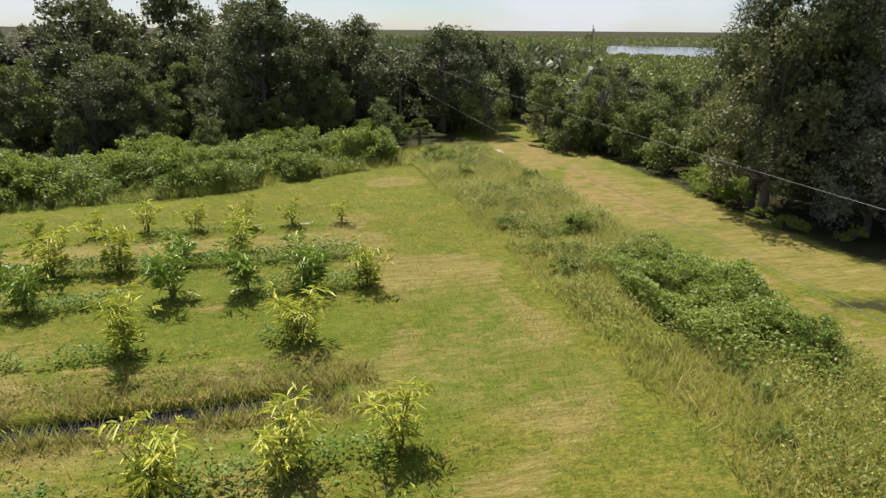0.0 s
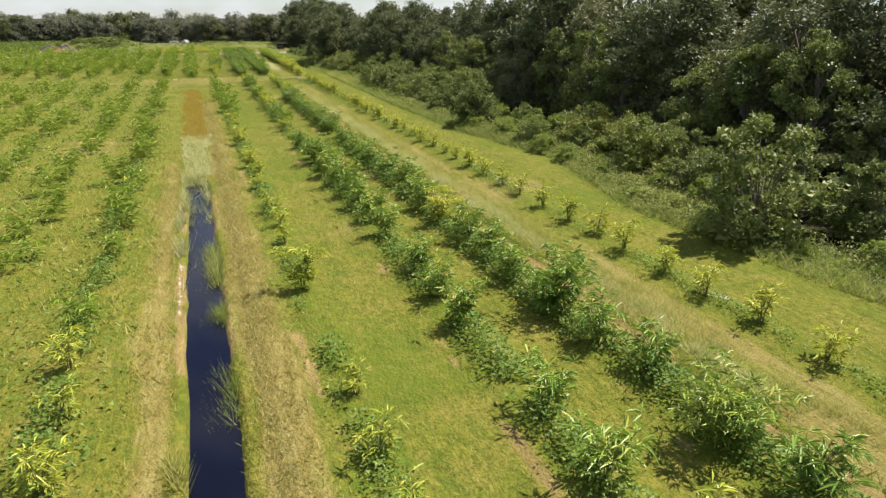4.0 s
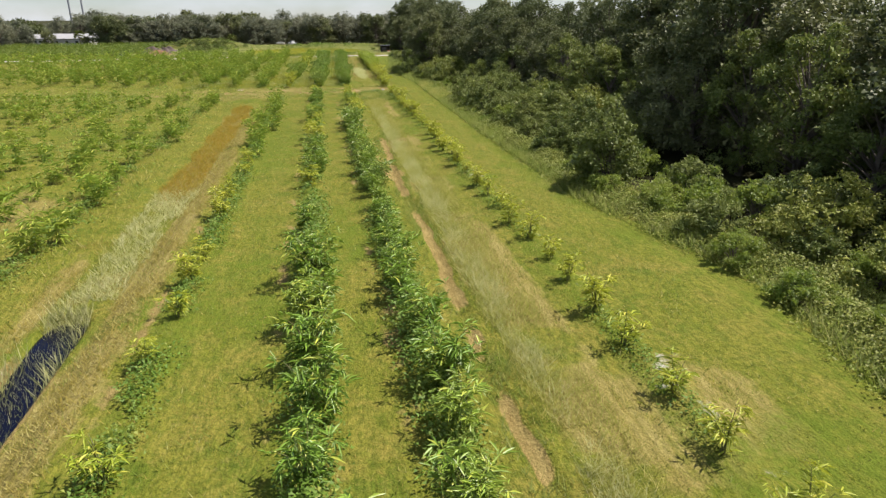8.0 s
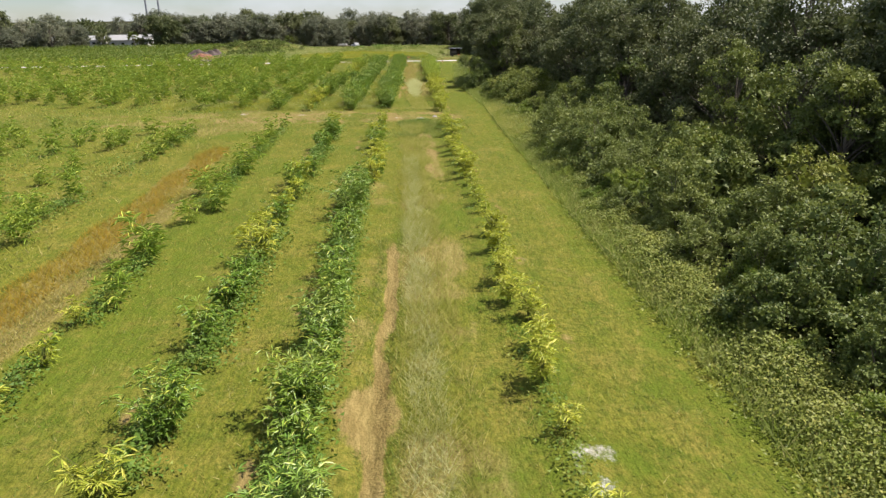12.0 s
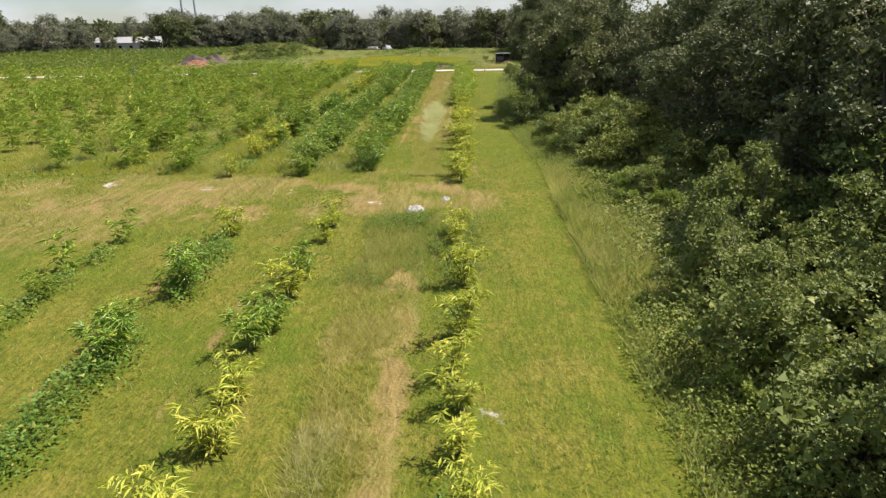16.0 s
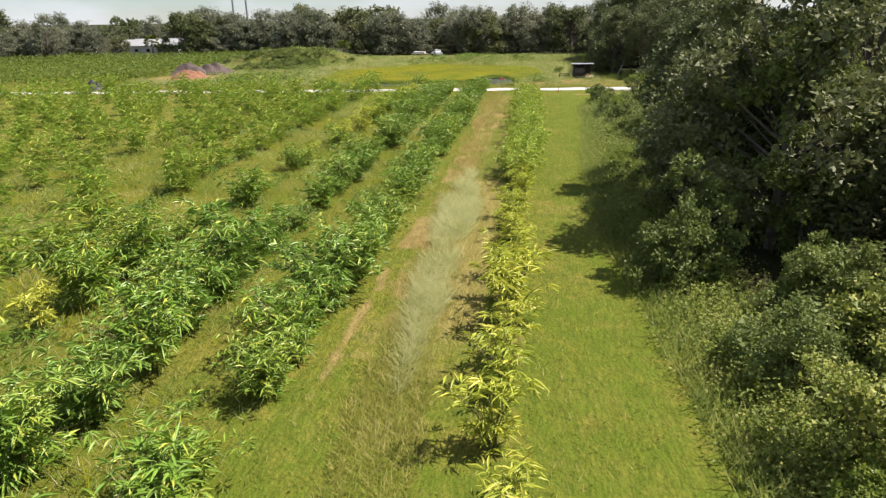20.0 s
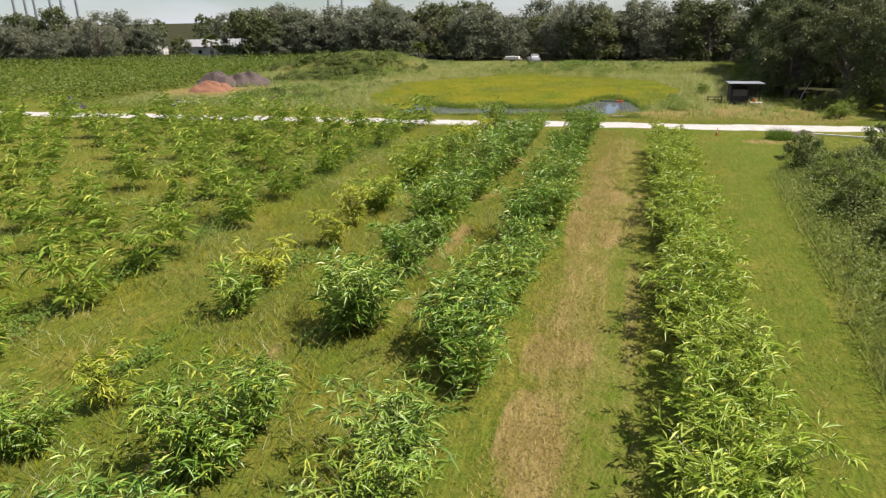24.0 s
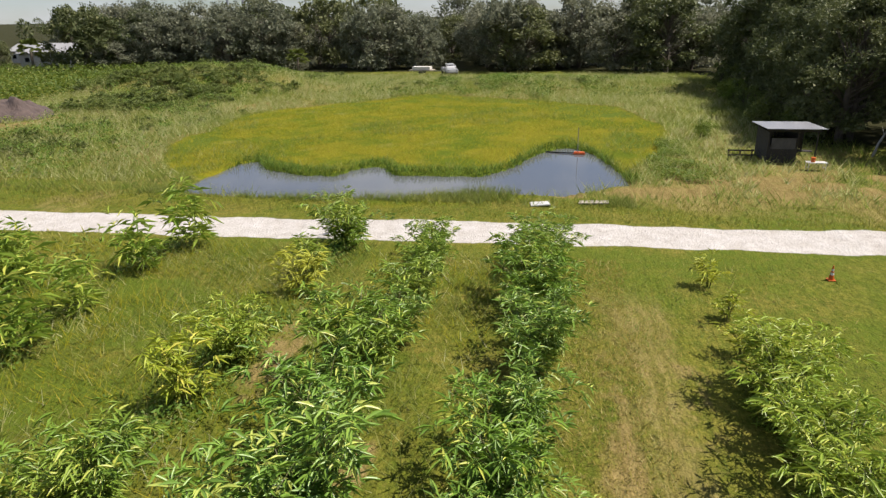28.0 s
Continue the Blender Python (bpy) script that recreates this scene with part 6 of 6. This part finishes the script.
def house(x, y, turn, length, depth, wall_h, rise, label):
    root = new("house")
    root.matrix_basis = pose(x, y, 0, 0, 0, turn)
    t = 0.2
    for sx in (-1, 1):
        part("wall", box(bmesh.new(), sx * (depth / 2 - t / 2), 0, wall_h / 2, t, length, wall_h, 0.01), WALL_PAINT, root)
    for sy in (-1, 1):
        bm = bmesh.new()
        ring = [(-depth / 2 + t, 0), (depth / 2 - t, 0), (depth / 2 - t, wall_h), (0, wall_h + rise * 0.93), (-depth / 2 + t, wall_h)]
        a = [bm.verts.new((u, sy * length / 2, w)) for u, w in ring]
        b = [bm.verts.new((u, sy * (length / 2 - t), w)) for u, w in ring]
        bm.faces.new(a)
        bm.faces.new(b[::-1])
        for k in range(5):
            bm.faces.new((a[k], a[(k + 1) % 5], b[(k + 1) % 5], b[k]))
        part("gable", bm, WALL_PAINT, root)
    slope = math.hypot(depth / 2 + 0.5, rise)
    ang = math.degrees(math.atan2(rise, depth / 2 + 0.5))
    for sx in (-1, 1):
        bm = box(bmesh.new(), 0, 0, 0, slope, length + 1.0, 0.1, 0.01)
        bm.transform(pose(sx * (depth / 4 + 0.25), 0, wall_h + rise / 2 + 0.05, 0, sx * ang, 0))
        roof = part("roof", bm, WHITE_ROOF, root)
    for k in range(4):
        wy = -length / 2 + (k + 0.5) * length / 4
        win = part("window", box(bmesh.new(), depth / 2 + 0.03, wy, wall_h * 0.55, 0.06, 1.3, 1.1, 0.01), WHITE, root)
        part("pane", box(bmesh.new(), depth / 2 + 0.065, wy, wall_h * 0.55, 0.02, 1.1, 0.9), GLASS_DARK, win)
    tagged(root, label, "house")


house(-345, -70, 0, 15, 9, 2.8, 1.9, "long pale house with a white roof behind trees")
house(-358, -88, 0, 8, 7, 2.6, 1.6, "low house with a white metal roof among trees")
house(-356, -104, 0, 8, 6, 2.6, 1.6, "small outbuilding with a white roof among trees")


def car(x, y, turn):
    root = new("pickup_truck")
    root.matrix_basis = pose(x, y, 0, 0, 0, turn)
    bm = box(bmesh.new(), 0, 0, 0.75, 5.3, 1.9, 0.62, 0.12)
    part("body", bm, CAR_PAINT, root)
    bm = box(bmesh.new(), 0.35, 0, 1.38, 2.3, 1.7, 0.72, 0.16)
    for v in bm.verts:
        if v.co.z > 1.4:
            v.co.x = 0.35 + (v.co.x - 0.35) * 0.74
            v.co.y *= 0.88
    part("cab", bm, CAR_PAINT, root)
    part("windscreen", box(bmesh.new(), 1.30, 0, 1.40, 0.05, 1.36, 0.46, 0.01, pose(0, 0, 0, 0, -34, 0)), GLASS_DARK, root)
    for sy in (-1, 1):
        part("side_window", box(bmesh.new(), 0.3, sy * 0.81, 1.42, 1.5, 0.03, 0.4, 0.01), GLASS_DARK, root)
        part("headlight", box(bmesh.new(), 2.65, sy * 0.7, 0.85, 0.05, 0.35, 0.18, 0.01), STEEL, root)
        for sx in (-1.65, 1.65):
            w = part("wheel", tube(bmesh.new(), [(sx, sy * 0.72, 0.37), (sx, sy * 0.96, 0.37)], [0.37, 0.37], 18), BLACK, root)
            part("rim", tube(bmesh.new(), [(sx, sy * 0.955, 0.37), (sx, sy * 0.97, 0.37)], [0.21, 0.2], 12), STEEL, w)
    part("bumper", box(bmesh.new(), 2.68, 0, 0.55, 0.14, 1.8, 0.2, 0.03), STEEL, root)
    tagged(root, "white pickup truck parked under the far trees", "truck")


car(-319.5, 19.4, 20)


def trailer():
    root = new("flat_trailer")
    root.matrix_basis = pose(-320, 14.8, 0, 0, 0, 85)
    part("deck", box(bmesh.new(), 0, 0, 0.7, 4.0, 1.9, 0.12, 0.01), PLANK, root)
    part("load", box(bmesh.new(), 0, 0, 1.0, 3.0, 1.6, 0.5, 0.06), WALL_PAINT, root)
    part("drawbar", box(bmesh.new(), 2.5, 0, 0.6, 1.2, 0.1, 0.1, 0.01), STEEL, root)
    for sy in (-1, 1):
        part("wheel", tube(bmesh.new(), [(0, sy * 0.98, 0.33), (0, sy * 1.18, 0.33)], [0.33, 0.33], 16), BLACK, root)
    tagged(root, "loaded flat trailer parked under the far trees", "trailer")


trailer()


def utility_pole(x, y, h, turn):
    root = new("utility_pole")
    root.matrix_basis = pose(x, y, 0, 0, 0, turn)
    part("pole", tube(bmesh.new(), [(0, 0, -0.3), (0, 0, h)], [0.16, 0.11], 10), POLE_WOOD, root)
    part("insulator", tube(bmesh.new(), [(0, 0, h), (0, 0, h + 0.25)], [0.05, 0.04], 8), STEEL, root)
    part("transformer", tube(bmesh.new(), [(0.32, 0, h - 1.9), (0.32, 0, h - 1.0)], [0.22, 0.22], 12), STEEL, root)
    tagged(root, "weathered wooden utility pole carrying two wires", "utility pole", "utility poles")


utility_pole(14.8, 78.6, 8.9, 0)
utility_pole(13.0, -36.0, 8.9, 0)
utility_pole(95, 190, 13, 0)


WIRE_GREY = solid("weathered_wire", (0.1, 0.1, 0.1), (0.16, 0.16, 0.155), 2, 0.6)


def wire(z0, sag, label):
    pts = []
    for k in range(33):
        t = k / 32
        pts.append((13.0 + 1.8 * t, -36 + 114.6 * t, z0 - 4 * sag * t * (1 - t)))
    ob = part("power_wire", tube(bmesh.new(), pts, [0.009] * 33, 5), WIRE_GREY)
    tagged(ob, label, "wire", "power wires")


wire(9.0, 0.9, "thin overhead power wire strung between wooden poles")
wire(6.4, 0.9, "thin lower wire strung between wooden poles")


def mast(p):
    a = radians(104.7) + math.atan((784 - p) / 1153)
    x, y = -186.5 - math.sin(a) * 430, 37 + math.cos(a) * 430
    ob = part("power_mast", tube(bmesh.new(), [(0, 0, -0.5), (0, 0, 44)], [0.75, 0.45], 10), STEEL)
    ob.location = (x, y, 0)
    tagged(ob, "tall pale grey steel power mast far off", "power mast", "power masts")


for p in (30, 50, 66, 94, 113, 139, 572, 595):
    mast(p)


def palm_kind(h, seed):
    rng = np.random.default_rng(seed)
    root = new("palm_tree")
    part("trunk", tube(bmesh.new(), [(0, 0, -0.2), (0.05, 0, h * 0.5), (0, 0, h)], [0.2, 0.16, 0.14], 8), BARK, root)
    pieces = []
    for k in range(26):
        a, el = rng.random() * 2 * np.pi, -0.5 + 1.7 * rng.random()
        stalk = np.array([np.cos(a) * np.cos(el), np.sin(a) * np.cos(el), np.sin(el)])
        hub = np.array([0, 0, h]) + stalk * 0.8
        side = np.cross(stalk, [0, 0, 1.0])
        n = 16
        ang = np.linspace(-1.25, 1.25, n)
        d = np.cos(ang)[:, None] * stalk + np.sin(ang)[:, None] * side
        pieces.append(leaves(np.repeat(hub[None], n, 0), d, 0.85, 0.07, 0.3, rng))
    v, f = join_np(pieces)
    part_np("fronds", mesh_np("fronds", v, f, 3), SHRUB, root)
    return tagged(root, "small fan palm with a short rough trunk", "palm", "palms")


PALM = palm_kind(2.0, 5)
put_thing(PALM, pose(14.4, 66.2, 0))
put_thing(PALM, pose(-326, -62, 0) @ Matrix.Diagonal((1.5, 1.5, 2.0, 1)))
put_thing(PALM, pose(-311, -3, 0.6) @ Matrix.Diagonal((1.2, 1.2, 1.3, 1)))


def dead_trunk():
    bm = bmesh.new()
    tube(bm, [(0, 0, -0.2), (-0.2, 0.5, 1.5), (-0.3, 1.2, 3.0), (-0.3, 1.5, 3.9)], [0.16, 0.12, 0.08, 0.03], 8)
    tube(bm, [(-0.25, 0.9, 2.3), (-0.2, 0.5, 3.2)], [0.06, 0.02], 6)
    ob = part("dead_trunk", bm, solid("bleached_wood", (0.2, 0.19, 0.175), (0.34, 0.32, 0.3), 3, 0.9))
    ob.location = (-257.5, 57.0, 0)
    ob.scale = (0.6, 0.6, 0.6)
    tagged(ob, "leaning grey dead tree trunk", "dead tree")


dead_trunk()


def lying_pipe():
    bm = bmesh.new()
    tube(bm, [(-236.4, 53.4, 0.12), (-235.9, 55.0, 0.1), (-235.0, 57.5, 0.12), (-234.6, 59.5, 0.1)], [0.06] * 4, 8)
    tagged(part("lying_pipe", bm, WHITE), "long white pipe lying in the grass", "pipe")


lying_pipe()


def tuft_clump(x, y, r, h, label):
    rng = np.random.default_rng(8)
    n = 700
    a, d = rng.random(n) * 2 * np.pi, r * np.sqrt(rng.random(n))
    base = np.stack([np.cos(a) * d, np.sin(a) * d, np.full(n, -0.03)], 1)
    v, f = blades(base, h * (0.6 + 0.5 * rng.random(n)), np.full(n, 0.04), 0.5, rng)
    ob = part_np("grass_clump", mesh_np("grass_clump", v, f, 3), WEED)
    ob.location = (x, y, 0)
    tagged(ob, label, "grass clump")


tuft_clump(-234.0, 50.8, 0.95, 0.9, "tall green grass clump beside the white road")
heap("brush_mound", -235.6, 52.9, 1.4, 1.2, 0.5, DARK_SOIL, "low dark heap of brush on the grass", "brush heap", 5.5)

WHITE_SAND = solid("white_sand", (0.2, 0.18, 0.155), (0.36, 0.34, 0.315), 5, 0.95, 0.0, 0.6)
heap("sand_mound", -140.9, 38.4, 0.95, 0.7, 0.34, WHITE_SAND, "small heap of white sand on the cross path", "sand heap", 3.1)
heap("sand_mound", -143.1, 40.1, 0.5, 0.42, 0.22, WHITE_SAND, "tiny heap of white sand on the cross path", "sand heap", 8.4)
